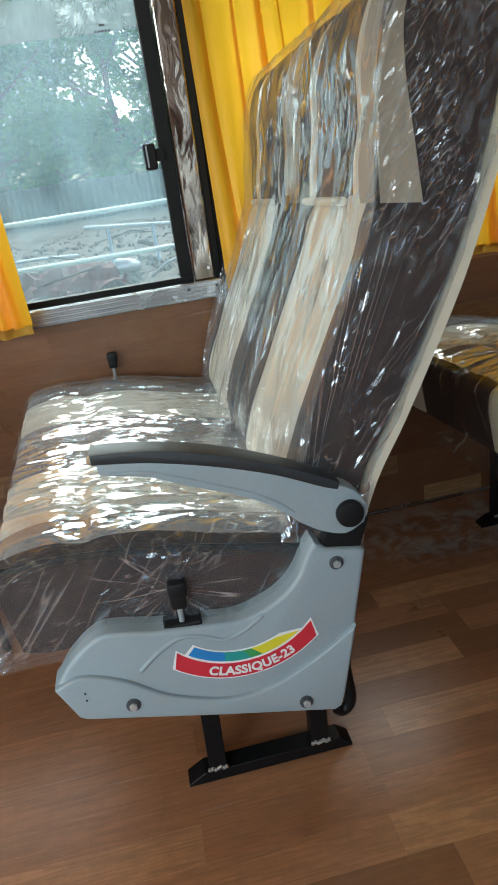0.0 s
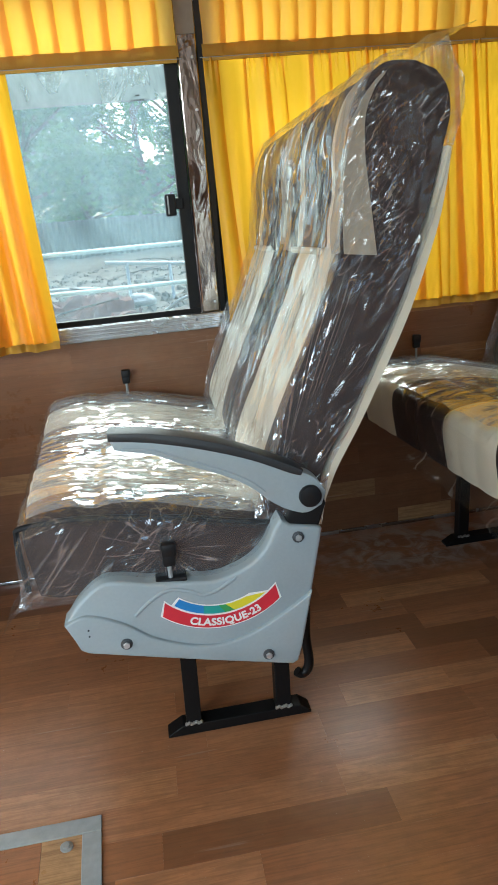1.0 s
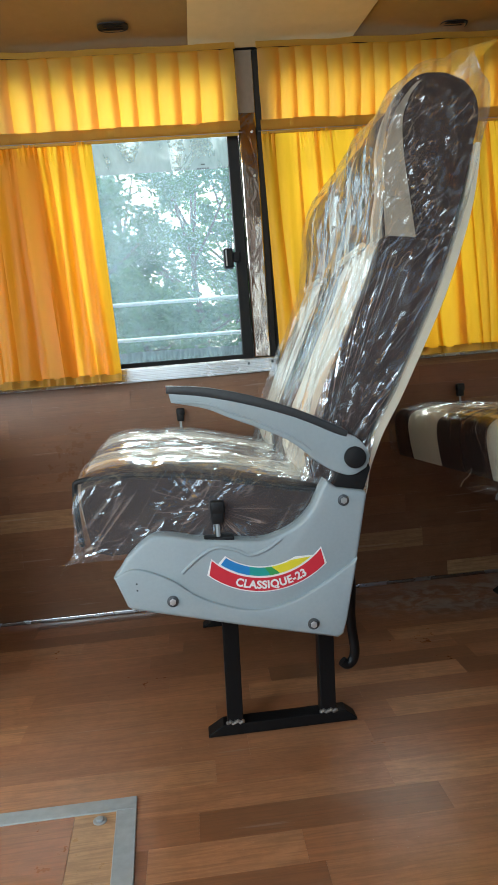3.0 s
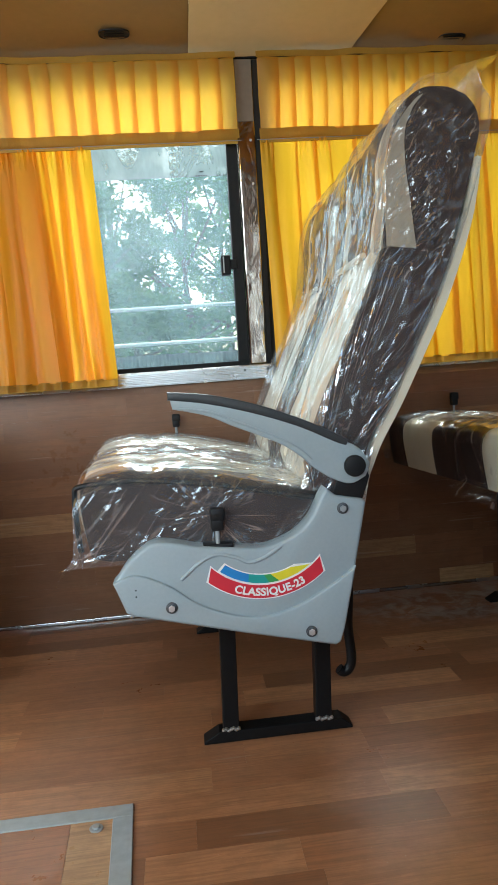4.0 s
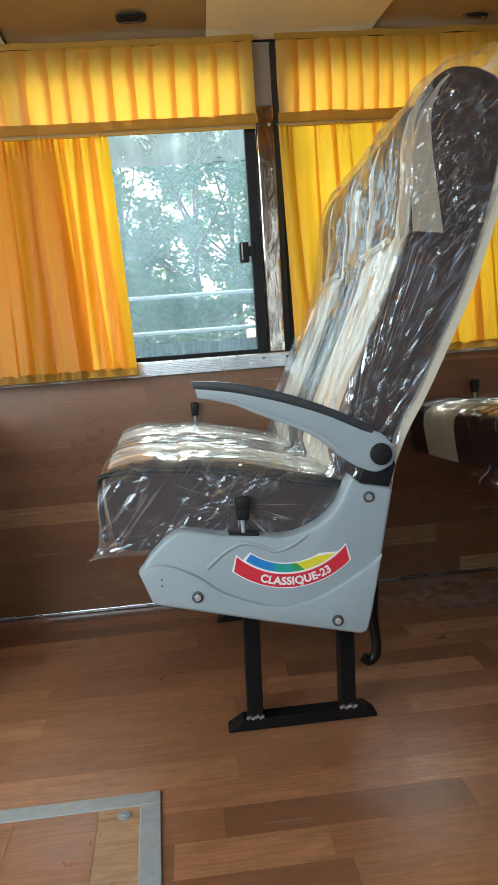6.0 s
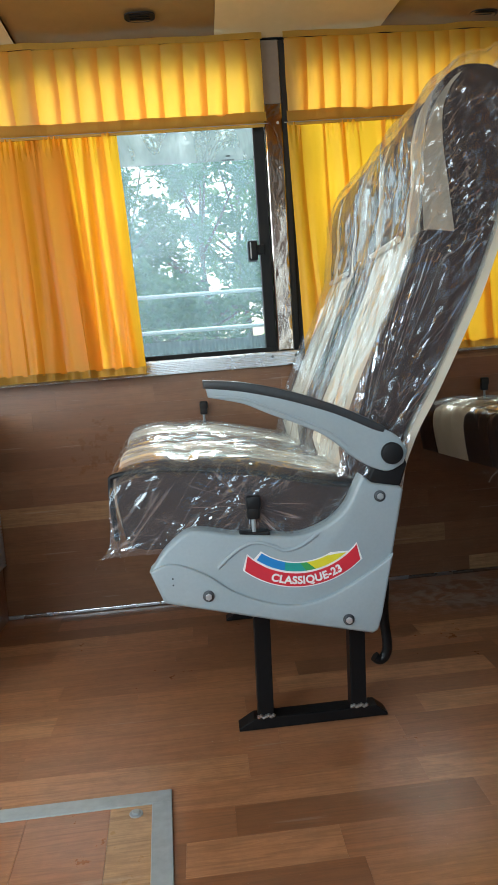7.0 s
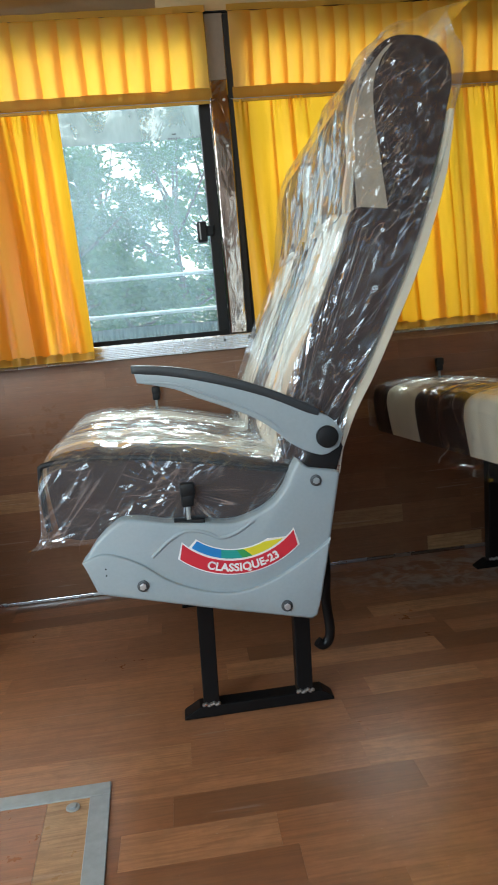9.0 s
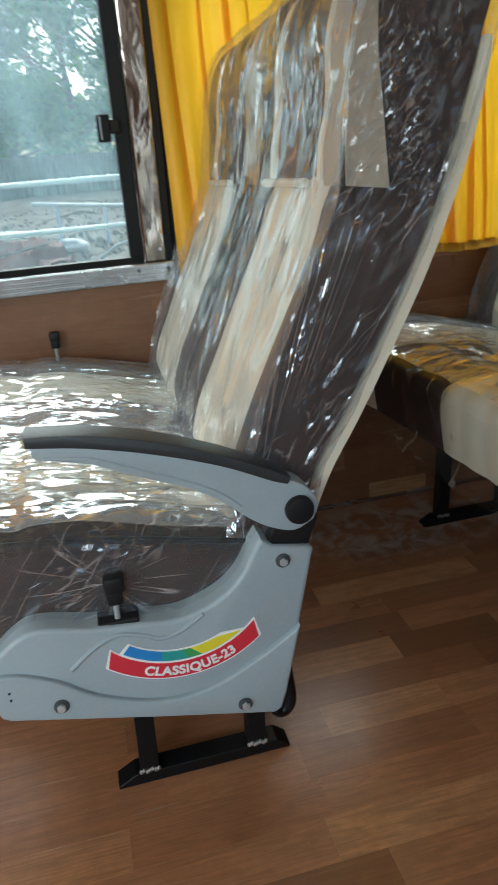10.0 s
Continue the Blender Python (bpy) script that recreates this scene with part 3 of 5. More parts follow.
bm = bmesh.new()
for i in range(len(CEIL_BREAKS) - 1):
    lo = 0.006 if i % 2 else 0.0
    n0 = len(bm.faces)

    def sheet(u, v, i=i, lo=lo):
        y = 0.9 + (WALL_B - 0.9) * v
        f = min(max((0.9 - y) / 0.4, 0), 2.2)
        a = CEIL_BREAKS[i][0] + (CEIL_BREAKS[i][1] - CEIL_BREAKS[i][0]) * f
        b = CEIL_BREAKS[i + 1][0] + (CEIL_BREAKS[i + 1][1] - CEIL_BREAKS[i + 1][0]) * f
        sag = 0.004 * math.sin(u * 9 + i) * math.sin(v * 13 + i)
        return (a + (b - a) * u, y, ceil_z(y) - lo + sag + (0.0 if 0 < u < 1 else 0.004))

    grid(10, 30, sheet, bm)
    bm.faces.ensure_lookup_table()
    for f in bm.faces[n0:]:
        f.material_index = 1 if i in (1, 3, 5) else 0
        f.smooth = True
structure("ceiling", bm, [M_CEILTAN, M_CEILPALE], "tan and cream vinyl ceiling sheets of a bus")
structure("roof", box(X0 - 0.05, X1 + 0.05, WALL_B - 0.1, 0.99, 1.785, 1.83), M_BODY, "bus roof")


def ceiling_vent(x, y):
    t = thing("ceiling_vent", "small black oval vent recessed in the tan ceiling", "vent", "ceiling vents", (x, y, ceil_z(y) - 0.004))
    bm = bmesh.new()
    n = 24
    rings = []
    for r, z in ((1.0, 0.004), (0.985, 0.001), (0.95, 0.001), (0.92, 0.0028)):
        rings.append([bm.verts.new((0.041 * r * math.copysign(abs(math.cos(a)) ** 0.7, math.cos(a)), 0.026 * r * math.copysign(abs(math.sin(a)) ** 0.7, math.sin(a)), z)) for a in (2 * math.pi * k / n for k in range(n))])
    for a, b in zip(rings, rings[1:]):
        for k in range(n):
            bm.faces.new((a[k], b[k], b[(k + 1) % n], a[(k + 1) % n]))
    # flat black face put in place of the vent's dark recess
    bm.faces.new(rings[-1][::-1])
    part("housing", bm, M_BLACK, t, smooth=True)
    for k in range(3):
        yy = -0.012 + 0.012 * k
        part("slat", box(-0.026, 0.026, yy - 0.002, yy + 0.002, 0.0005, 0.0035), M_BLACKPAINT, t)
    return t


for x, y in ((-0.288, 0.765), (0.658, 0.820)):
    ceiling_vent(x, y)

# the aisle side, front and rear, which close the bus
structure("wall_aisle_side", box(X0, X1, WALL_B - 0.07, WALL_B, -0.06, SILL), M_WALLWOOD, "wood-print lining of the far side")
structure("wall_aisle_top", box(X0, X1, WALL_B - 0.07, WALL_B, 1.58, 1.786), M_CEILTAN, "tan lining above the far windows")
for a, b in ((X0, -2.2), (-0.97, -0.83), (0.33, 0.47), (1.63, X1)):
    structure("wall_aisle_pier", box(a, b, WALL_B - 0.07, WALL_B, SILL, 1.58), M_WALLGREY, "window pier of the far side")
structure("wall_rear", box(X1, X1 + 0.06, WALL_B - 0.07, WALL + 0.07, -0.06, 1.786), M_WALLGREY, "rear wall of the bus")
structure("wall_front", box(X0 - 0.06, X0, WALL_B - 0.07, WALL + 0.07, -0.06, 0.72), M_WALLGREY, "lining below the windscreen")
structure("wall_front_top", box(X0 - 0.06, X0, WALL_B - 0.07, WALL + 0.07, 1.6, 1.786), M_WALLGREY, "lining above the windscreen")


# ---- curtains ----
def pleat(x, pitch, seed, sharp):
    ph = x / pitch + 0.35 * noise.noise((x * 3.1, seed, 0.3))
    s = math.sin(2 * math.pi * ph)
    return (1 - sharp) * s + sharp * math.copysign(abs(s) ** 0.35, s) + 0.5 * noise.noise((x * 9, seed + 4, 1.0))


def valance(name, x0, x1, pitch, seed):
    t = thing(name, "short pleated golden-yellow valance above the bus window", "curtain", "window valances", (0, 0, 0))

    count = round((x1 - x0) / pitch)
    for i in range(count):
        lap = 0.26 + 0.12 * noise.noise((i * 2.3, seed, 5))

        def cloth_fn(u, v, i=i, lap=lap):
            """One flat pleat; its rolled edge lies over the start of the next."""
            wob = 0.14 * noise.noise((i * 1.7, seed, v * 0.8)) + 0.06 * noise.noise((i * 0.9, seed + 3, v * 3))
            wob2 = 0.14 * noise.noise((i * 1.7 + 1.7, seed, v * 0.8))
            s = u * (1 + lap) + wob * (1 - u) + wob2 * u
            x = x0 + (x1 - x0) * min(max((i + s) / count, 0), 1)
            z = 1.624 - 0.194 * v
            hold = 0.3 + 2.4 * v * (1.1 - v)
            belly = math.sin(math.pi * u) * 0.006 + 0.016 * (u - 0.4)
            return (x, wall_y(z) - 0.038 - hold * belly, z + 0.003 * noise.noise((x * 14, seed, v * 2)))

        part("pleat", grid(8, 12, cloth_fn), M_VALANCE, t, smooth=True)
    for z, h in ((1.629, 0.017), (1.424, 0.026)):
        bm = grid(int((x1 - x0) * 60), 2, lambda u, v, z=z, h=h: (x0 - 0.004 + (x1 - x0 + 0.008) * u, wall_y(z) - 0.047 - 0.004 * noise.noise((u * 30, seed, z)), z + h * (0.5 - v) + 0.004 * noise.noise((u * 11, seed, z * 3))))
        bmesh.ops.solidify(bm, geom=bm.faces[:], thickness=0.004)
        part("hem_band", bm, M_HEM, t, "dull gold hem band")
    part("curtain_rail", box(x0, x1, wall_y(1.4) - 0.034, wall_y(1.4) - 0.028, 1.404, 1.436, 0.001), M_HEM, t, "dull gold cloth-covered curtain rail")
    part("curtain_rod", tube([(x0 - 0.01, wall_y(1.4) - 0.037, 1.411), (x1 + 0.01, wall_y(1.4) - 0.037, 1.411)], 0.0010, 8), M_GREYTRIM, t)
    return t


valance("valance", -1.25, 0.033, 0.058, 1.0)
valance("valance", 0.10, 1.38, 0.046, 2.0)
valance("valance", 1.46, 2.7, 0.05, 3.0)
valance("valance", -2.9, -1.34, 0.058, 5.0)
for ob in [o for o in scene.objects if o.name.startswith("valance")]:
    copy_thing(ob, pose(0, -0.62, 0, 0, 0, 180))


def curtain(x0, x1, edge_shift, pitch, seed, label, deep=0.020, choice=(0.15, 0.25, 0.35, 0.45), doubled=0.0):
    t = thing("curtain", label, "curtain", "window curtains", (0, 0, 0))
    top, bottom = 1.413, 0.752

    count = round((x1 - x0) / pitch)
    r = random.Random(int(seed * 10))
    laps = [r.choice(choice) for _ in range(count)]
    wide = [r.uniform(0.6, 1.4) for _ in range(count)]
    start = [sum(wide[:i]) for i in range(count + 1)]

    def place(s, u, v, i, out):
        z = top + (bottom - top) * v
        f = s / start[-1]
        gather = 0.004 * math.sin(s * 21) * max(0.0, 1 - v * 7)
        soft = 0.013 * math.sin(s * 2.4 + 3 * noise.noise((s * 0.4, seed, v * 0.7))) + 0.004 * math.sin(s * 7.3 + seed + 2 * noise.noise((s, seed, v * 1.3)))
        x = x0 + (x1 - x0) * f
        return (x + edge_shift * f * v, 0.884 - 0.026 * v - out - soft * (0.3 + 0.7 * v) - gather, z + 0.002 * noise.noise((x * 8, seed, v)))

    def cloth_fn(u, v, i):
        """A soft fold that laps over the start of the next."""
        lap = laps[i] * (0.55 + 0.45 * v) if i < count - 1 else 0.0
        a = start[i] + wide[i] * 0.3 * noise.noise((i * 1.3, seed, v * 0.9)) * (i > 0)
        b = start[i + 1] + lap + (0.3 * wide[i + 1] * noise.noise((i * 1.3 + 1.3, seed, v * 0.9)) if i < count - 1 else 0)
        out = deep * ((0.25 + 0.75 * v) * (0.7 * math.sin(math.pi * u) * wide[i] * 0.6 + 0.3 * u))
        return place(a + (b - a) * u, u, v, i, out)

    for i in range(count):
        part("fold", grid(10, 30, lambda u, v, i=i: cloth_fn(u, v, i)), M_CURTAIN, t, smooth=True)

    if doubled:
        # the bunched half hangs in two thicknesses; the back one is darker cloth, added to dim it
        def lining(u, v):
            p = Vector(place(u * doubled * start[-1], u, v, 0, 0.0))
            return (p.x + 0.02 * u * v, p.y + 0.014 + 0.006 * math.sin(u * 41 + 2 * v), p.z)

        part("fold", grid(90, 24, lining), M_DIMFOLD, t, smooth=True)

    def hem_fn(u, v):
        p = Vector(place(u * start[-1], u, 1.0, 0, deep * (0.5 + 0.3 * math.sin(u * start[-1] * 6.28))))
        return (p.x, p.y - 0.003, bottom + 0.004 - 0.022 * v + 0.002 * noise.noise((u * 40, seed, v)))

    bm = grid(count * 10, 2, hem_fn)
    bmesh.ops.solidify(bm, geom=bm.faces[:], thickness=0.003)
    part("hem_band", bm, M_HEM, t, "stitched hem of the curtain")
    return t


curtain(-1.25, -0.388, 0.022, 0.046, 11.0, "golden-yellow pleated curtain drawn half across the window", 0.026, (0.3, 0.5, 0.8, 1.1), 0.83)
curtain(0.098, 1.39, 0.0, 0.052, 12.0, "golden-yellow pleated curtain drawn across the next window")
curtain(1.47, 2.7, 0.0, 0.055, 13.0, "golden-yellow pleated curtain drawn across a rear window")
curtain(-2.9, -1.34, 0.0, 0.055, 14.0, "golden-yellow pleated curtain drawn across a front window")


# ---- the double seat ----
BASE = Vector((-0.04, 0.49, 0.0))
BACK = [((0.030, 0.530), (0.108, 0.500)), ((0.045, 0.600), (0.131, 0.600)), ((0.078, 0.680), (0.178, 0.680)), ((0.130, 0.790), (0.236, 0.790)), ((0.172, 0.880), (0.278, 0.880)), ((0.190, 0.950), (0.304, 0.948))]
HEAD = [((0.182, 0.940), (0.296, 0.945)), ((0.202, 1.030), (0.326, 1.030)), ((0.207, 1.105), (0.342, 1.090)), ((0.228, 1.165), (0.352, 1.130)), ((0.262, 1.196), (0.348, 1.165)), ((0.300, 1.203), (0.330, 1.190))]
SHELL = [(0.113, 0.500), (0.120, 0.550), (0.140, 0.602), (0.182, 0.674), (0.228, 0.762), (0.271, 0.850), (0.311, 0.955), (0.335, 1.042), (0.344, 1.084)]
CUSH = [((-0.370, 0.436), (-0.345, 0.430)), ((-0.378, 0.490), (-0.338, 0.428)), ((-0.381, 0.538), (-0.33, 0.428)), ((-0.366, 0.566), (-0.31, 0.428)), ((-0.30, 0.577), (-0.28, 0.425)), ((-0.258, 0.570), (-0.25, 0.424)), ((-0.225, 0.573), (-0.21, 0.424)), ((-0.13, 0.556), (-0.13, 0.424)), ((-0.02, 0.530), (-0.02, 0.424)), ((0.075, 0.510), (0.075, 0.424))]


def stations(pairs, n):
    a = spline([(p[0][0], 0, p[0][1]) for p in pairs], n)
    b = spline([(p[1][0], 0, p[1][1]) for p in pairs], n)
    return list(zip(a, b))


def upholstery(pairs, y0, y1, puff, pleats=0, bm=None, n=5, nu=None, drop=0.0):
    """A padded strip between two side lines, its face swelling between the seams."""
    bm = bm or bmesh.new()
    st = stations(pairs, n)
    nu = nu or max(6, pleats * 8)
    rows = []
    for k, (f, r) in enumerate(st):
        out = (f - r).normalized()
        s = k / (len(st) - 1)
        endround = min(1.0, 6 * s + 0.25, 6 * (1 - s) + 0.25)
        row = []
        for i in range(nu + 1):
            u = i / nu
            w = (1 - (2 * u - 1) ** 6) * puff * endround
            if pleats:
                w += 0.005 * abs(math.sin(math.pi * pleats * u)) - 0.0025
            w += 0.0025 * noise.noise((f.x * 14, (y0 + (y1 - y0) * u) * 14, f.z * 14))
            p = f + out * w
            p.z -= drop * (1 - u) ** 2 * min(1.0, max(0.0, (f.z - 0.44) * 12))
            row.append(bm.verts.new((p.x, y0 + (y1 - y0) * u, p.z)))
        row.append(bm.verts.new((r.x, y1, r.z)))
        row.append(bm.verts.new((r.x, y0, r.z)))
        rows.append(row)
    m = len(rows[0])
    for a, b in zip(rows, rows[1:]):
        for i in range(m):
            j = (i + 1) % m
            bm.faces.new((a[i], a[j], b[j], b[i]))
    bm.faces.new(rows[0][::-1])
    bm.faces.new(rows[-1])
    bmesh.ops.recalc_face_normals(bm, faces=bm.faces)
    return bm


def band(c1, r1, a0, a1, c0, r0, b0, b1, y0, y1, n=28):
    """A curved band on the panel between an outer and an inner arc."""
    pts = [(c1[0] + r1 * math.cos(radians(a0 + (a1 - a0) * k / n)), c1[1] + r1 * math.sin(radians(a0 + (a1 - a0) * k / n))) for k in range(n + 1)]
    pts += [(c0[0] + r0 * math.cos(radians(b1 + (b0 - b1) * k / n)), c0[1] + r0 * math.sin(radians(b1 + (b0 - b1) * k / n))) for k in range(n + 1)]
    bm = bmesh.new()
    N = n + 1
    near = [bm.verts.new((p[0], y0, p[1])) for p in pts]
    far = [bm.verts.new((p[0], y1, p[1])) for p in pts]
    for k in range(n):
        bm.faces.new((near[k], near[k + 1], near[2 * N - 2 - k], near[2 * N - 1 - k]))
    for i in range(2 * N):
        j = (i + 1) % (2 * N)
        bm.faces.new((near[j], near[i], far[i], far[j]))
    bmesh.ops.recalc_face_normals(bm, faces=bm.faces)
    return bm


def arc_text(words, cx, cz, r, mid, height, y):
    """Raised letters set along an arc that curves upward at both ends."""
    cu = bpy.data.curves.new("letters", "FONT")
    cu.body, cu.size, cu.align_x, cu.extrude, cu.offset, cu.space_character = words, height, "CENTER", 0.0003, 0.00068, 1.05
    ob = new("letters", cu)
    me = bpy.data.meshes.new_from_object(ob.evaluated_get(bpy.context.evaluated_depsgraph_get()))
    bpy.data.objects.remove(ob)
    bm = bmesh.new()
    bm.from_mesh(me)
    for v in bm.verts:
        a, rr = radians(mid) + v.co.x / r, r - v.co.y + height * 0.34
        v.co = (cx + rr * math.cos(a), y - v.co.z, cz + rr * math.sin(a))
    bmesh.ops.recalc_face_normals(bm, faces=bm.faces)
    return bm


def side_panel_outline():
    top = spline([(-0.318, 0.408), (-0.298, 0.434), (-0.262, 0.461), (-0.232, 0.463), (-0.185, 0.452)], 5)
    dip = spline([(-0.112, 0.444), (-0.068, 0.441), (-0.018, 0.458), (0.014, 0.486), (0.031, 0.518), (0.042, 0.535)], 5)
    rest = [(0.058, 0.521), (0.104, 0.512), (0.111, 0.505), (0.090, 0.406), (0.064, 0.290), (0.056, 0.263), (0.046, 0.258), (-0.108, 0.294), (-0.298, 0.342), (-0.307, 0.348), (-0.326, 0.400)]
    return [(p[0], p[2] if len(p) > 2 else p[1]) for p in [*((q.x, 0, q.y) for q in map(lambda w: Vector((w.x, w.y, 0)), top)), *((q.x, 0, q.y) for q in dip), *rest]]


def double_seat():
    seat = thing("passenger_seat", "two-place reclining bus seat, brown and cream vinyl under clear polythene", "bus seat", "bus seats", BASE)

    def sp(name, bm, material, label="", smooth=False, under=None):
        ob = part(name, bm, material, under or seat, label, smooth)
        if under is None:
            ob.location = -BASE
        return ob

    # legs and floor bars
    for y in (0.178, 0.80):
        bar = [(-0.200, 0.001), (0.104, 0.001), (0.104, 0.006), (0.082, 0.024), (-0.168, 0.024), (-0.200, 0.006)]
        foot = sp("floor_bar", slab(bar, y - 0.017, y + 0.02, 0.002), M_BLACKPAINT, "black angle-iron floor bar")
        for xb, xt in ((-0.144, -0.131), (0.046, 0.060)):
            q = [(xb - 0.016, 0.024), (xb + 0.016, 0.024), (xt + 0.016, 0.385), (xt - 0.016, 0.385)]
            sp("leg", slab(q, y - 0.016, y + 0.016, 0.002), M_BLACKPAINT, "black square-tube leg")
            bm = bmesh.new()
            for k in range(7):
                bmesh.ops.create_icosphere(bm, subdivisions=1, radius=0.0045, matrix=Matrix.Translation((xb - 0.015 + 0.005 * k, y - 0.0165, 0.028 + 0.002 * math.sin(k * 2.1))))
            sp("weld", bm, M_WELD, "bright weld bead", under=foot)
    for x in (-0.128, 0.06):
        sp("cross_tube", box(x - 0.015, x + 0.015, 0.06, 0.92, 0.37, 0.40, 0.002), M_BLACKPAINT, "black cross tube under the cushion")
    sp("seat_pan", box(-0.30, 0.07, 0.055, 0.935, 0.401, 0.424, 0.004), M_BLACKPAINT, "black steel seat pan")
    hook = spline([(0.085, 0.09, 0.40), (0.092, 0.09, 0.33), (0.088, 0.09, 0.26), (0.092, 0.09, 0.20), (0.087, 0.09, 0.178), (0.076, 0.09, 0.171), (0.067, 0.09, 0.178)], 6)
    sp("rear_hoop", tube(hook, 0.0095, 10), M_BLACKPAINT, "black bent tube behind the legs", True)

    # grey side panels
    outline = side_panel_outline()
    wave = spline([(-0.325, 0.402), (-0.288, 0.413), (-0.234, 0.391), (-0.180, 0.352), (-0.102, 0.325), (-0.032, 0.332), (0.040, 0.367), (0.0865, 0.398)], 6)
    for side, (ya, yb) in enumerate(((0.0, 0.040),)):
        panel = sp("side_panel", slab(outline, ya, yb, 0.006), M_PANEL, "moulded grey plastic side panel", True)
        s = 1 if side == 0 else -1
        low = [(p.x, p.y) for p in wave] + [(0.062, 0.292), (0.054, 0.268), (0.044, 0.263), (-0.108, 0.299), (-0.294, 0.346), (-0.303, 0.352)]
        sp("raised_skirt", slab(low, ya - 0.008 * s, ya + 0.004 * s, 0.0035), M_PANEL, "", True, panel)
        if side == 0:
            for rp in ([(-0.212, 0.398), (-0.180, 0.424), (-0.150, 0.436), (-0.118, 0.428), (-0.097, 0.418), (-0.070, 0.424), (-0.040, 0.442)],):
                sp("moulded_ridge", tube([(p.x, 0.0005, p.y) for p in spline(rp, 6)], 0.0035, 8), M_PANEL, "", True, panel)
            for bx, bz in ((-0.231, 0.354), (0.003, 0.291), (0.069, 0.498)):
                lift = -0.008 if bz < 0.4 else 0.0
                sp("bolt", disc((bx, lift - 0.001, bz), (0, -1, 0), 0.0098, 0.004, 18, None, 0.001), M_WASHER, "steel bolt and washer", True, panel)
                sp("washer", disc((bx, lift - 0.0035, bz), (0, -1, 0), 0.0078, 0.002, 18, None, 0.0005), M_WASHER, "", True, panel)
                sp("bolt_head", disc((bx, lift - 0.005, bz), (0, -1, 0), 0.0058, 0.006, 6, None, 0.0008), M_CHROME if bz < 0.4 else M_GREYTRIM, "", False, panel)
            # flat black discs stand in for the dark of two rivet holes
            for sz in (0.378, 0.389):
                sp("rivet_hole", disc((-0.288, -0.0082, sz), (0, -1, 0), 0.0014, 0.002, 8), M_BLACK, "", False, panel)
            C1 = (-0.070, 0.506)
            sp("model_sticker", band(C1, 0.1535, -131, -47.5, C1, 0.1272, -136.2, -41.3, -0.0012, 0.001), M_WHITE, "curved sticker, red with a rainbow arc", False, panel)
            sp("sticker_top", band(C1, 0.1274, -129.5, -50, C1, 0.1095, -128.5, -63, -0.0012, 0.001), M_WHITE, "", False, panel)
            sp("red_band", band(C1, 0.1515, -129.8, -48.7, C1, 0.1292, -134.8, -42.8, -0.0018, -0.001), M_RED, "", False, panel)
            for nm, f0, f1, mt in (("rainbow_blue", 0.0, 0.32, M_BLUE), ("rainbow_teal", 0.32, 0.54, M_TEAL), ("rainbow_green", 0.54, 0.64, M_GREEN), ("rainbow_yellow", 0.64, 1.0, M_YELLOW)):
                o0, o1 = (-127.5 + 75 * f for f in (f0, f1))
                i0, i1 = (-127 + 60 * min(1, f + 0.05 * (0 < f < 1)) for f in (f0, f1))
                sp(nm, band(C1, 0.1255, o0, o1, C1, 0.1112, i0, i1, -0.0018, -0.001), mt, "", False, panel)
            sp("letters", arc_text("CLASSIQUE-23", -0.070, 0.506, 0.1405, -87.0, 0.0185, -0.0024), M_WHITE, "white letters", False, panel)

    # recline levers
    for lx, ly, lz, zb in ((-0.146, 0.014, 0.474, 0.435), (-0.211, 0.965, 0.60, 0.44)):
        lever = sp("recline_lever", tube([(lx, ly, zb), (lx, ly, lz)], 0.0038, 8), M_GREYTRIM, "black-knobbed recline lever", True)
        knob = box(lx - 0.010, lx + 0.011, ly - 0.009, ly + 0.009, lz, lz + 0.024, 0.004)
        box(lx - 0.011, lx + 0.014, ly - 0.010, ly + 0.010, lz + 0.016, lz + 0.040, 0.005, knob)
        sp("knob", knob, M_BLACK, "", True, lever)
    sp("gaiter", box(-0.172, -0.120, 0.006, 0.038, 0.430, 0.452, 0.003), M_BLACK, "black plastic lever slot")

    # hinge bracket and armrest
    br = [(0.048, 0.515), (0.062, 0.548), (0.078, 0.575), (0.110, 0.578), (0.121, 0.548), (0.107, 0.510)]
    sp("hinge_bracket", slab(br, 0.006, 0.05, 0.004), M_BLACK, "black hinge bracket of the armrest", True)
    arm_top = [(-0.212, 0.7095), (-0.150, 0.699), (-0.075, 0.679), (0.0, 0.650), (0.065, 0.619), (0.102, 0.599), (0.120, 0.572)]
    arm_low = [(0.112, 0.551), (0.086, 0.5395), (0.056, 0.549), (0.029, 0.567), (0.002, 0.592), (-0.028, 0.613), (-0.067, 0.632), (-0.113, 0.652), (-0.151, 0.670), (-0.207, 0.684)]
    rim = [(p.x, p.y) for p in spline(arm_top, 4)] + [(p.x, p.y) for p in spline(arm_low, 4)]
    arm = sp("armrest", slab(rim, -0.004, 0.030, 0.003, None, 2), M_PANEL, "grey moulded armrest", True)
    lip = [(-0.196, 0.684), (-0.150, 0.677), (-0.112, 0.661), (-0.067, 0.641), (-0.028, 0.622), (0.0, 0.604), (0.02, 0.585)]
    sp("moulded_lip", tube([(p.x, -0.0035, p.y) for p in spline(lip, 5)], 0.0024, 8), M_PANEL, "", True, arm)
    pad_top = [(-0.214, 0.7125), (-0.150, 0.7055), (-0.075, 0.6865), (0.0, 0.658), (0.065, 0.626), (0.084, 0.614)]
    pad_low = [(0.080, 0.6055), (0.060, 0.613), (0.0, 0.6425), (-0.075, 0.6695), (-0.150, 0.6895), (-0.214, 0.6995)]
    rim = [(p.x, p.y) for p in spline(pad_top, 4)] + [(p.x, p.y) for p in spline(pad_low, 4)]
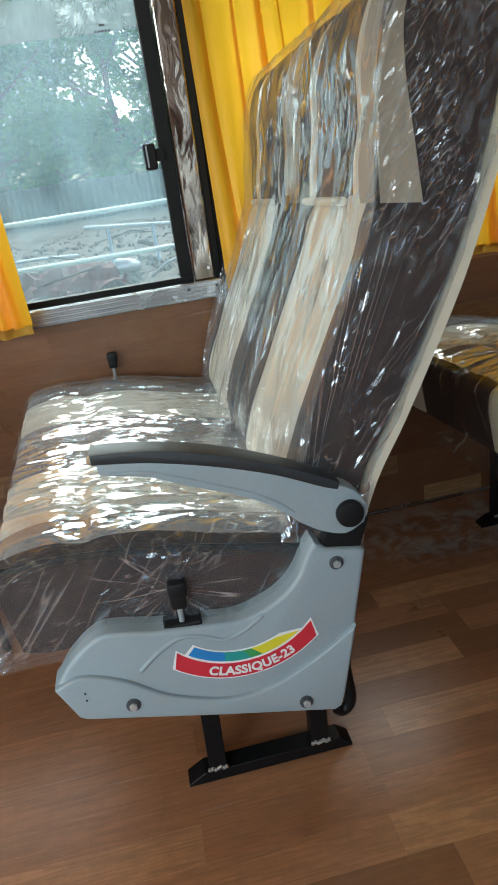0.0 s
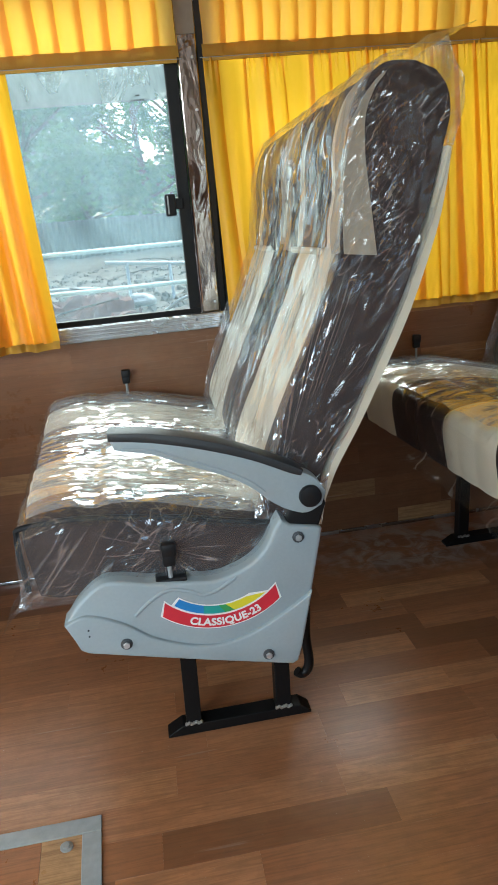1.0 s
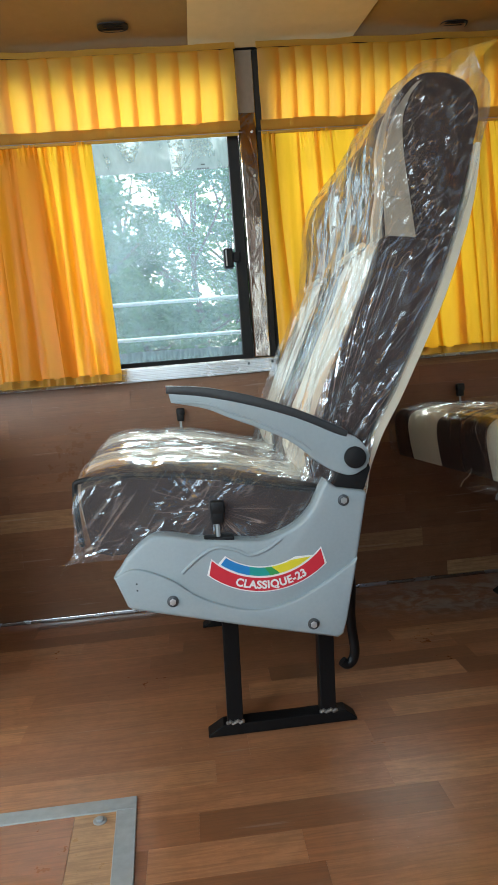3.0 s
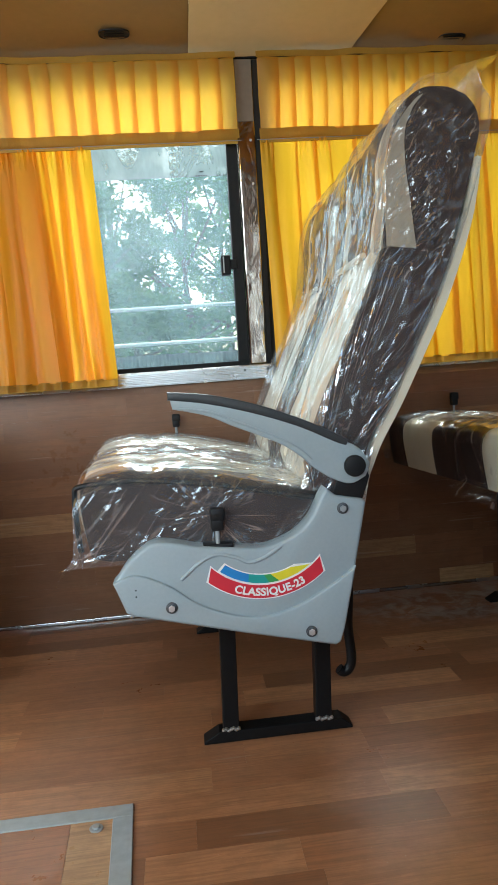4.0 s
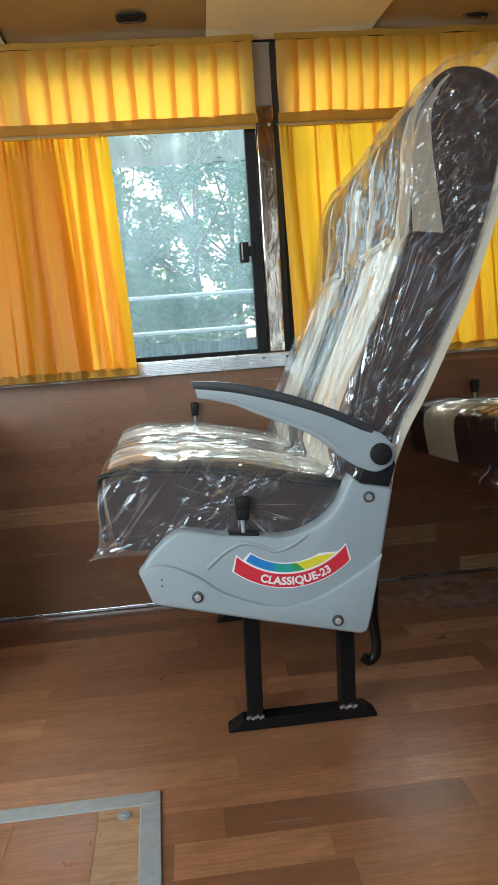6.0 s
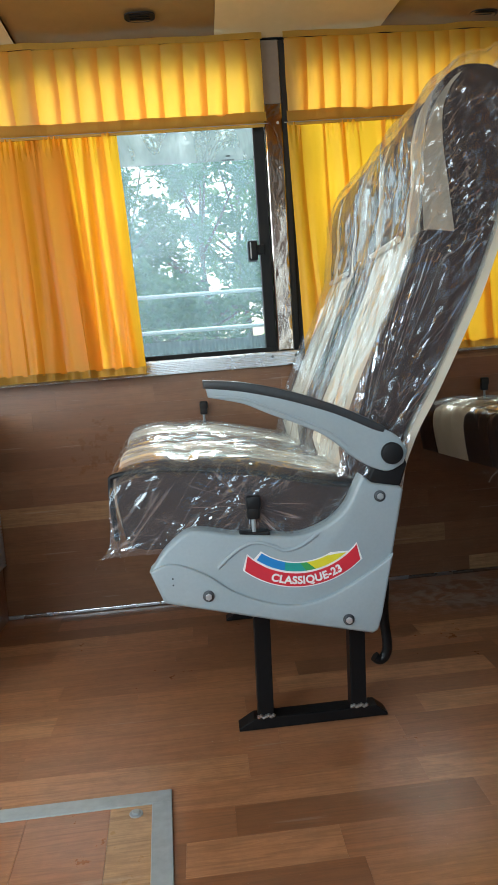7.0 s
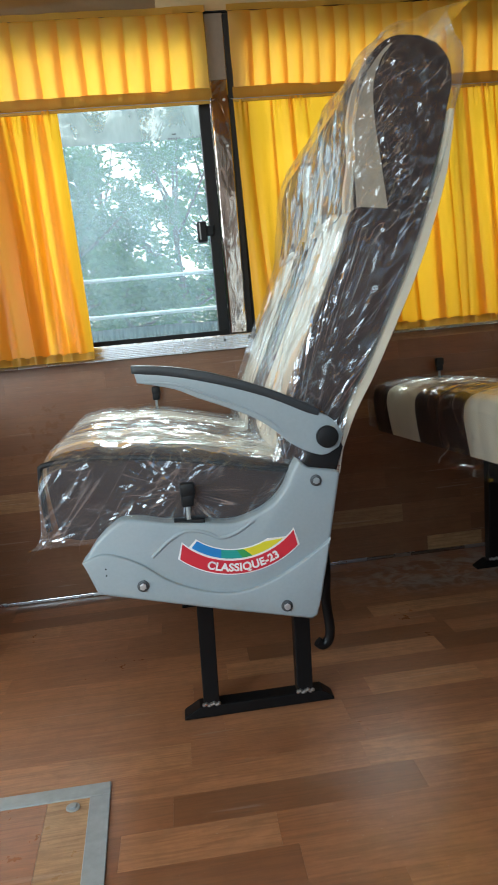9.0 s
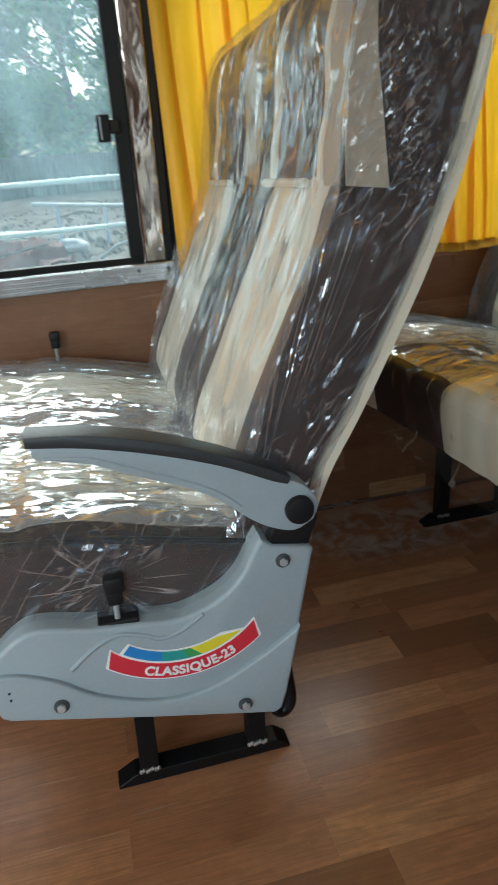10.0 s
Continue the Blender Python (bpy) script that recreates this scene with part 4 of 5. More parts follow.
    sp("arm_pad", slab(rim, -0.007, 0.033, 0.003, None, 2), M_PAD, "black padded armrest top", True, arm)
    knob = disc((0.092, -0.008, 0.570), (0, -1, 0), 0.0185, 0.014, 28, None, 0.004)
    sp("pivot_cap", knob, M_BLACK, "round black pivot cap", True, arm)

    # upholstery
    cuts = [(0.045, 0.140, "b"), (0.142, 0.358, "c"), (0.360, 0.491, "b"), (0.499, 0.630, "b"), (0.632, 0.836, "c"), (0.838, 0.945, "b")]
    for y0, y1, tone in cuts:
        mt = M_BROWNVINYL if tone == "b" else M_CREAMVINYL
        sp("cushion_strip", upholstery(CUSH, y0, y1, 0.008, 3 if tone == "c" else 0, drop=0.005 if y0 < 0.1 else 0.0), mt, "dark brown vinyl cushion strip" if tone == "b" else "pleated cream vinyl cushion strip", True)
        y0, y1 = {0.045: (0.045, 0.106), 0.142: (0.108, 0.358), 0.632: (0.632, 0.882), 0.838: (0.884, 0.945)}.get(y0, (y0, y1))
        sp("backrest_strip", upholstery(BACK, y0, y1, 0.026 if tone == "c" else 0.018, 3 if tone == "c" else 0), mt, "dark brown vinyl backrest strip" if tone == "b" else "pleated cream vinyl backrest strip", True)
    for base, rows in ((0.0, ((0.045, 0.062, "b"), (0.064, 0.128, "w"), (0.130, 0.150, "c"), (0.152, 0.352, "b"), (0.354, 0.374, "c"), (0.376, 0.440, "b"), (0.442, 0.486, "w"))), (0.454, ((0.050, 0.098, "w"), (0.100, 0.128, "b"), (0.130, 0.150, "c"), (0.152, 0.352, "b"), (0.354, 0.374, "c"), (0.376, 0.491, "b")))):
        for a, b, tone in rows:
            mt = {"b": M_BROWNVINYL, "c": M_CREAMVINYL, "w": M_WING}[tone]
            sp("headrest_strip", upholstery(HEAD, a + base, b + base, 0.012 if tone == "c" else 0.016), mt, {"b": "dark brown headrest pad", "c": "cream headrest rib", "w": "beige inner edge of the headrest"}[tone], True)
        sp("seam_roll", tube([(0.166, y + base, 0.944) for y in (0.15, 0.25, 0.35)], 0.006, 8), M_CREAMVINYL, "cream seam under the headrest", True)
    pip = [(f.x - 0.018, 0.495, f.z + 0.004) for f, r in stations(BACK, 4)]
    sp("piping", tube(pip, 0.005, 8), M_PIPING, "black piping between the two places", True)
    pipc = [(-0.379, 0.041, 0.45), (-0.382, 0.041, 0.50), (-0.382, 0.041, 0.548), (-0.372, 0.041, 0.562), (-0.30, 0.041, 0.566), (-0.235, 0.041, 0.561), (-0.13, 0.041, 0.546), (-0.02, 0.041, 0.523), (0.05, 0.041, 0.510)]
    sp("cushion_piping", tube(spline(pipc, 4), 0.0048, 8), M_PIPING, "", True)

    # cream wing on the aisle side of the headrest
    inner = spline([(0.247, 1.184), (0.233, 1.167), (0.219, 1.132), (0.217, 1.08), (0.223, 1.016), (0.231, 0.934)], 6)
    outer = spline([(0.254, 1.192), (0.236, 1.180), (0.206, 1.142), (0.187, 1.09), (0.180, 1.016), (0.179, 0.94)], 6)
    wing = [(p.x, p.y) for p in outer] + [(p.x, p.y) for p in inner[::-1]]
    bm = bmesh.new()
    n = len(inner)
    for yy in (0.0405, 0.0445):
        for p in wing:
            bm.verts.new((p[0], yy, p[1]))
    bm.verts.ensure_lookup_table()
    V, m = bm.verts, len(wing)
    for k in range(n - 1):
        q = (k, k + 1, m - 2 - k, m - 1 - k)
        bm.faces.new([V[i] for i in q])
        bm.faces.new([V[i + m] for i in q[::-1]])
    for k in range(m):
        bm.faces.new((V[k], V[k + m], V[(k + 1) % m + m], V[(k + 1) % m]))
    bmesh.ops.recalc_face_normals(bm, faces=bm.faces)
    sp("headrest_wing", bm, M_WING, "cream fabric wing on the headrest side", True)

    # cream back shell, running the full width
    sh = spline([(a, 0, b) for a, b in SHELL], 5)
    bm = bmesh.new()
    rows = []
    for i, p in enumerate(sh):
        d = (sh[min(i + 1, len(sh) - 1)] - sh[max(i - 1, 0)]).normalized()
        nrm = Vector((d.z, 0, -d.x))
        th = 0.0145 * min(1.0, 0.4 + 3 * (1 - i / (len(sh) - 1)), 0.45 + 3 * i / (len(sh) - 1))
        rows.append([bm.verts.new(Vector((q.x, y, q.z))) for q, y in ((p - nrm * 0.002, 0.034), (p + nrm * th * 0.8, 0.034), (p + nrm * th, 0.042), (p + nrm * (th + 0.006), 0.25), (p + nrm * (th + 0.006), 0.74), (p + nrm * th, 0.948), (p + nrm * th * 0.8, 0.956), (p - nrm * 0.002, 0.956))])
    for a, b in zip(rows, rows[1:]):
        for k in range(8):
            bm.faces.new((a[k], a[(k + 1) % 8], b[(k + 1) % 8], b[k]))
    bm.faces.new(rows[0][::-1])
    bm.faces.new(rows[-1])
    bmesh.ops.recalc_face_normals(bm, faces=bm.faces)
    sp("back_shell", bm, M_SHELL, "cream plastic back shell", True)

    # polythene over the backrest: a loose sleeve, tented above the headrest
    hood = [((0.002, 0.535), (0.110, 0.505)), ((0.020, 0.600), (0.130, 0.600)), ((0.046, 0.680), (0.174, 0.680)), ((0.092, 0.790), (0.230, 0.790)), ((0.130, 0.880), (0.272, 0.880)), ((0.158, 0.960), (0.304, 0.960)), ((0.172, 1.030), (0.328, 1.030)), ((0.182, 1.105), (0.345, 1.090)), ((0.202, 1.172), (0.358, 1.130)), ((0.242, 1.208), (0.360, 1.170)), ((0.290, 1.217), (0.345, 1.200))]
    st = stations(hood, 9)
    bm = bmesh.new()
    rows = []
    NY, NX = 46, 28
    for k, (f, r) in enumerate(st):
        s = k / (len(st) - 1)
        out = (f - r).normalized()
        f2, r2 = f + out * 0.004, r - out * 0.004
        ring = []
        loop = [(i / NY, 0) for i in range(NY)] + [(1, i / NX) for i in range(NX)] + [(1 - i / NY, 1) for i in range(NY)] + [(0, 1 - i / NX) for i in range(NX)]
        for u, w in loop:
            y = 0.022 + 0.948 * u
            p = f2 + (r2 - f2) * w
            fold = 0.010 * noise.noise((y * 16 + s * 5, w * 3, s * 3.0)) + 0.006 * noise.noise((y * 34, w * 8, s * 12))
            edge = 0.012 * (1 - min(1.0, min(u, 1 - u) * 14)) if w == 0 else 0.0
            yy = y
            if u in (0, 1):
                along, across = 0.71 * (p.x + p.z), 0.71 * (p.x - p.z)
                ruck = 0.004 * noise.noise((w * 9, s * 22, u * 5 + 2)) + 0.0030 * noise.noise((across * 75, along * 17, u * 7)) + 0.0016 * noise.noise((across * 170, along * 48, 4))
                yy += (1 if u else -1) * ruck
            q = p + out * ((fold - edge) if w == 0 else 0.0)
            ring.append(bm.verts.new((q.x, yy, q.z + 0.003 * noise.noise((y * 20, s * 9, 7)))))
        rows.append(ring)
    m = len(rows[0])
    peak = []
    for i in range(m):
        c = rows[-1][i].co
        peak.append(bm.verts.new((0.322 + (c.x - 0.315) * 0.55, c.y * 0.99 + 0.005, 1.230 + 0.006 * noise.noise((c.y * 12, 1, 3)))))
    rows.append(peak)
    tip = []
    for i in range(m):
        c = peak[i].co
        tip.append(bm.verts.new((0.384 + (c.x - 0.322) * 0.12 + 0.01 * noise.noise((c.y * 9, 5, 3)), c.y, 1.250 + 0.008 * noise.noise((c.y * 15, 2, 8)))))
    rows.append(tip)
    for a, b in zip(rows, rows[1:]):
        for i in range(m):
            f = bm.faces.new((a[i], a[(i + 1) % m], b[(i + 1) % m], b[i]))
            f.material_index = 0 if i < NY or NY + NX <= i < 2 * NY + NX else 1
    sp("polythene_hood", bm, [M_FILM_FRONT, M_FILM_SIDE], "clear crinkled polythene hood over the backrest", True)

    # polythene over the cushion, hanging loose at the front
    top = spline([(p[0][0] - (0.012 if i < 3 else 0.0), 0, p[0][1] + 0.016) for i, p in enumerate(CUSH)], 4)

    def sheet(u, v):
        k = v * (len(top) - 1)
        i = min(int(k), len(top) - 2)
        c = top[i].lerp(top[i + 1], k - i)
        front = max(0.0, 1 - v * 5)
        y0, y1 = 0.027, 0.965
        a = u * 1.32 - 0.16
        crease = 0.006 * noise.noise((c.x * 9, u * 22, 1.0)) + 0.0012 * noise.noise((c.x * 22, u * 50, 2.0))
        if a < 0:
            drop = -a / 0.16
            c = Vector((c.x, c.y, c.z - 0.022))
            low = 0.426 + 0.004 * noise.noise((c.x * 20, 3, 1))
            return (c.x - 0.045 * front * drop ** 2, y0 - 0.004 + 0.35 * crease - 0.012 * drop * front, c.z + (low - c.z) * drop)
        if a > 1:
            drop = (a - 1) / 0.16
            return (c.x, y1 + 0.3 * crease, c.z + (0.45 - c.z) * drop)
        rim = (0.012 + 0.012 * (a < 0.5)) * (1 - min(1.0, min(a, 1 - a) * 18)) ** 1.5
        return (c.x, y0 + (y1 - y0) * a, c.z + crease - rim)

    bm = grid(70, 54, sheet)
    for f in bm.faces:
        c = f.calc_center_median()
        f.material_index = 1 if c.y < 0.062 or c.y > 0.964 else 2 if c.x < -0.372 else 0

    def apron(u, v):
        y = 0.024 + 0.94 * u
        x0, z0 = top[0].x, top[0].z
        near = max(0.0, 1 - u * 7)
        w = 0.008 * noise.noise((y * 18, v * 3, 4))
        return (x0 - 0.03 * v - 0.025 * near * v + w * v, y - 0.012 * near * v, z0 + (0.412 - 0.025 * near - 0.012 * noise.noise((y * 6, 9, 1)) - z0) * v)

    n0 = len(bm.faces)
    grid(50, 10, apron, bm)
    bm.faces.ensure_lookup_table()
    for f in bm.faces[n0:]:
        f.material_index = 2
    sp("polythene_sheet", bm, [M_FILM_TOP, M_FILM_SKIRT, M_FILM_CLEAR], "clear crinkled polythene sheet over the cushion", True)

    # the cushion's front edge runs forward towards the window
    for ob in seat.children:
        if ob.name.startswith(("cushion_strip", "polythene_sheet")):
            for v in ob.data.vertices:
                w = min(max((-0.18 - v.co.x) / 0.18, 0.0), 1.0)
                v.co.x += w * (0.008 - 0.055 * min(max((v.co.y - 0.05) / 0.9, 0.0), 1.0))

    # everything above the legs sits tipped back a little
    a, k = radians(0.69), 1.0235
    tip = Matrix(((k * math.cos(a), 0, k * math.sin(a), -0.0031), (0, 1, 0, 0), (-k * math.sin(a), 0, k * math.cos(a), -0.0212), (0, 0, 0, 1)))
    for ob in seat.children_recursive:
        if not ob.name.startswith(("leg", "floor_bar", "weld")):
            ob.data.transform(tip)
    return seat


seat_one = double_seat()
seat_two = copy_thing(seat_one, pose(BASE.x + 0.888, BASE.y, 0))


# ---- floor hatch and the low locker ahead of the seat ----
def floor_hatch():
    x0, x1, y0, y1, w = -0.986, -0.330, -0.340, -0.008, 0.034
    t = thing("floor_hatch", "wood-print floor hatch in a grey metal frame", "hatch", "", ((x0 + x1) / 2, (y0 + y1) / 2, 0))
    o = Vector((-(x0 + x1) / 2, -(y0 + y1) / 2, 0))

    def askew(bm):
        """The hatch was fitted a little out of square."""
        for v in bm.verts:
            v.co.x -= 0.052 * (v.co.y - y1)
        return bm

    for a, b, c, d in ((x0, x1, y1 - w, y1), (x0, x1, y0, y0 + w), (x1 - w, x1, y0 + w, y1 - w), (x0, x0 + w, y0 + w, y1 - w)):
        part("frame_strip", askew(box(a, b, c, d, 0.0005, 0.005, 0.0012)), M_HATCHFRAME, t).location = o
    edges = [x1 - w, x1 - w - 0.07, x1 - w - 0.21, x1 - w - 0.36, x1 - w - 0.47, x0 + w]
    for k, (b, a) in enumerate(zip(edges, edges[1:])):
        part("board", askew(box(a + 0.0006, b, y0 + w + 0.001, y1 - w - 0.001, 0.0, 0.003)), M_FLOOR if k else M_HATCHWOOD, t).location = o
    for sx in (x0 + w + 0.03, x1 - w - 0.026):
        for sy in (y0 + w + 0.022, y1 - w - 0.022):
            bm = disc((sx, sy, 0.004), (0, 0, 1), 0.0115, 0.003, 18, None, 0.001)
            disc((sx, sy, 0.0065), (0, 0, 1), 0.0065, 0.005, 12, bm, 0.001)
            part("screw", askew(bm), M_GREYTRIM, t, "grey screw and washer").location = o
    return t


floor_hatch()


def side_locker():
    t = thing("side_locker", "low grey ribbed locker on a wood-print plinth against the wall", "locker", "", (-1.18, 0.6, 0))
    o = Vector((1.15, -0.6, 0))
    part("plinth", box(-1.45, -0.845, 0.22, 0.985, 0.0, 0.17, 0.004), M_WALLWOOD, t, "wood-print plinth").location = o
    part("body", box(-1.45, -0.835, 0.21, 0.985, 0.171, 0.66, 0.012), M_RIB, t).location = o
    for k in range(48):
        z = 0.18 + 0.0098 * k
        part("rib", box(-0.836, -0.831, 0.215, 0.98, z, z + 0.006, 0.001, None, 1), M_RIB, t).location = o
    return t


side_locker()


# ---- outside: bank, fence, scrap, trees ----
def ground_z(x, y):
    pts = [(-400, -0.95), (1.9, -0.95), (2.6, 0.05), (3.4, 0.40), (8, 0.52), (20, 0.72), (60, 1.1), (400, 3.0)]
    for (a, za), (b, zb) in zip(pts, pts[1:]):
        if y <= b:
            f = max(0.0, (y - a) / (b - a))
            h = za + (zb - za) * f
            break
    else:
        h = pts[-1][1]
    bumpy = 0.0 if y < 2.2 else min(1.0, (y - 2.2)) * 0.10
    return h + bumpy * noise.noise((x * 0.9, y * 0.9, 3)) + 0.4 * bumpy * noise.noise((x * 3.3, y * 3.3, 5))


xs = [-400, -150, -60, -25, -12] + [-8 + 0.25 * k for k in range(65)] + [12, 25, 60, 150, 400]
ys = [-400, -100, -20, -3, 1.0, 1.9] + [2.2 + 0.2 * k for k in range(60)] + [16, 20, 25, 35, 60, 150, 400]
bm = bmesh.new()
V = [[bm.verts.new((x, y, ground_z(x, y))) for x in xs] for y in ys]
for j in range(len(ys) - 1):
    for i in range(len(xs) - 1):
        bm.faces.new((V[j][i], V[j][i + 1], V[j + 1][i + 1], V[j + 1][i]))
structure("ground", bm, M_GROUND, "dusty earth bank with rubble")

fence = thing("fence", "weathered grey sheet fence behind the rubble", "fence", "", (0, 19, 0.5))
for k in range(14):
    a = -9 + 1.3 * k

    def corrugated(u, v, a=a):
        x = a + 1.28 * u
        return (x, 0.02 * math.sin(x * 40) + 0.06 * noise.noise((a, 1, 2)), 0.05 + (1.12 + 0.06 * noise.noise((a * 3, 4, 1))) * v)

    bm = grid(48, 1, corrugated)
    bmesh.ops.solidify(bm, geom=bm.faces[:], thickness=0.01)
    part("sheet", bm, M_FENCE, fence)
    part("post", box(a - 0.05, a + 0.03, 0.05, 0.13, -0.2, 1.25, 0.006), M_FENCE, fence)

rnd = random.Random(7)


def lay(name, label, category, bm, material, x, y, turn, lift=0.0):
    ob = part(name, bm, material)
    ob.location = (x, y, ground_z(x, y) + lift)
    ob.rotation_euler = turn
    return tagged(ob, label, category)


for k in range(34):
    L = rnd.uniform(0.4, 1.6)
    y = rnd.uniform(3.3, 8.5)
    x = rnd.uniform(-1.6, 1.4) * (0.5 + y / 8)
    lay("scrap_pipe", "bent rusty scrap pipe lying on rubble", "scrap", tube(spline([(-L / 2, 0, 0), (0, rnd.uniform(-0.1, 0.1), rnd.uniform(0.0, 0.1)), (L / 2, 0, 0)], 4), rnd.uniform(0.006, 0.022), 8), M_SCRAP if k % 4 else M_RAIL, x, y, (0, rnd.uniform(-0.35, 0.35), rnd.uniform(0, 3.1)), 0.07)
ladder = thing("scrap_ladder", "pale welded metal ladder lying on the rubble", "ladder", "", (0.35, 5.6, ground_z(0.35, 5.6) + 0.1))
ladder.rotation_euler = (1.0, 0.1, 0.15)
for y in (-0.25, 0.25):
    part("rail", tube([(-0.8, y, 0), (0.8, y, 0)], 0.02, 8), M_RAIL, ladder)
for x in (-0.6, -0.2, 0.2, 0.6):
    part("rung", tube([(x, -0.25, 0), (x, 0.25, 0)], 0.016, 8), M_RAIL, ladder)
bm = grid(16, 12, lambda u, v: (0.85 * (u - 0.5), 0.6 * (v - 0.5) + 0.1 * noise.noise((u * 3, 1, 4)), 0.14 * noise.noise((u * 4, v * 4, 2)) + 0.1 * noise.noise((u * 9, v * 9, 5)) + 0.1))
lay("red_sheet", "faded red sheet crumpled on the bank", "sheet", bm, M_REDCLOTH, -0.62, 4.3, (0.25, 0, 0.2), 0.02)
for x, y in ((0.35, 4.0), (-0.15, 5.2), (0.9, 6.5)):
    bm = bmesh.new()
    bmesh.ops.create_icosphere(bm, subdivisions=3, radius=0.12)
    for v in bm.verts:
        v.co *= 1 + 0.5 * noise.noise(v.co * 9 + Vector((x, y, 0)))
        v.co.z *= 0.55
    lay("plastic_bag", "crumpled white plastic bag on rubble", "bag", bm, M_BAG, x, y, (0, 0, x), 0.04)
# rubble: one scattered layer
bm = bmesh.new()
verts, faces = [], []
for k in range(9000):
    y = 2.5 + 9.5 * rnd.random() ** 1.6
    x = rnd.uniform(-1, 1) * (1.2 + y * 0.45)
    s = 0.008 + 0.042 * rnd.random() ** 3
    z = ground_z(x, y)
    b = len(verts)
    for q in ((1, 0.2, -0.3), (-0.2, 1, -0.3), (-1, -0.2, -0.3), (0.2, -1, -0.3), (0.5, 0.3, 0.6), (-0.4, -0.2, 0.7)):
        verts.append((x + s * q[0] * rnd.uniform(0.7, 1.4), y + s * q[1] * rnd.uniform(0.7, 1.4), z + s * q[2]))
    faces += [(b, b + 1, b + 4), (b + 1, b + 5, b + 4), (b + 1, b + 2, b + 5), (b + 2, b + 3, b + 5), (b + 3, b + 4, b + 5), (b + 3, b, b + 4)]
bm.free()
me = bpy.data.meshes.new("rubble")
me.from_pydata(verts, [], faces)
me.materials.append(M_STONE)
tagged(new("rubble", me), "loose stones and rubble on the bank", "rubble", "", "stuff")


def leaf_mesh(name, clumps, per, size, material, parent, seed):
    r = random.Random(seed)
    verts, faces = [], []
    for c, rad in clumps:
        for _ in range(per):
            d = Vector((r.gauss(0, 1), r.gauss(0, 1), r.gauss(0, 1)))
            p = c + d.normalized() * rad * r.random() ** 0.45 * Vector((1, 1, 0.75)).length / 1.6
            a = Vector((r.uniform(-1, 1), r.uniform(-1, 1), r.uniform(-0.6, 0.6))).normalized()
            b = a.orthogonal().normalized()
            b = (b * math.cos(r.random() * 6) + a.cross(b) * math.sin(r.random() * 6)).normalized()
            s = size * r.uniform(0.6, 1.4)
            k = len(verts)
            verts += [p - a * s, p + b * s * 0.42 - a * 0.1 * s, p + a * s, p - b * s * 0.42 - a * 0.1 * s]
            faces.append((k, k + 1, k + 2, k + 3))
    me = bpy.data.meshes.new(name)
    me.from_pydata([tuple(v) for v in verts], [], faces)
    me.materials.append(material)
    ob = new(name, me)
    ob.parent = parent
    return ob


def tree(x, y, height, seed, material, clumps=44, per=150, spread=2.6):
    r = random.Random(seed)
    z0 = ground_z(x, y) - 0.1
    t = thing("tree", "leafy green broad-leaved tree beyond the fence", "tree", "trees behind the fence", (x, y, z0))
    trunk = [Vector((0, 0, 0)), Vector((0.1, 0, height * 0.2)), Vector((-0.08, 0.1, height * 0.45)), Vector((0.05, 0, height * 0.8))]
    bm = tube(spline(trunk, 5), [0.2 - 0.011 * k for k in range(16)], 10)
    cl = []
    for k in range(clumps):
        a, f = r.uniform(0, 6.28), r.random()
        rad = spread * (0.25 + 0.85 * math.sin(math.pi * (0.12 + 0.8 * f))) * r.random() ** 0.5
        c = Vector((math.cos(a) * rad, math.sin(a) * rad, height * (0.16 + 0.86 * f)))
        cl.append((c, r.uniform(0.4, 0.85)))
        if k % 3 == 0:
            s = Vector((0, 0, max(0.5, c.z * 0.62)))
            tube(spline([s, s.lerp(c, 0.5) + Vector((0, 0, -0.15)), c], 4), [0.06, 0.055, 0.05, 0.045, 0.04, 0.034, 0.028, 0.02, 0.012], 6, bm)
    part("trunk", bm, M_BARK, t, "brown trunk and limbs", True)
    leaf_mesh("crown", cl, per, 0.125, material, t, seed + 50)
    return t


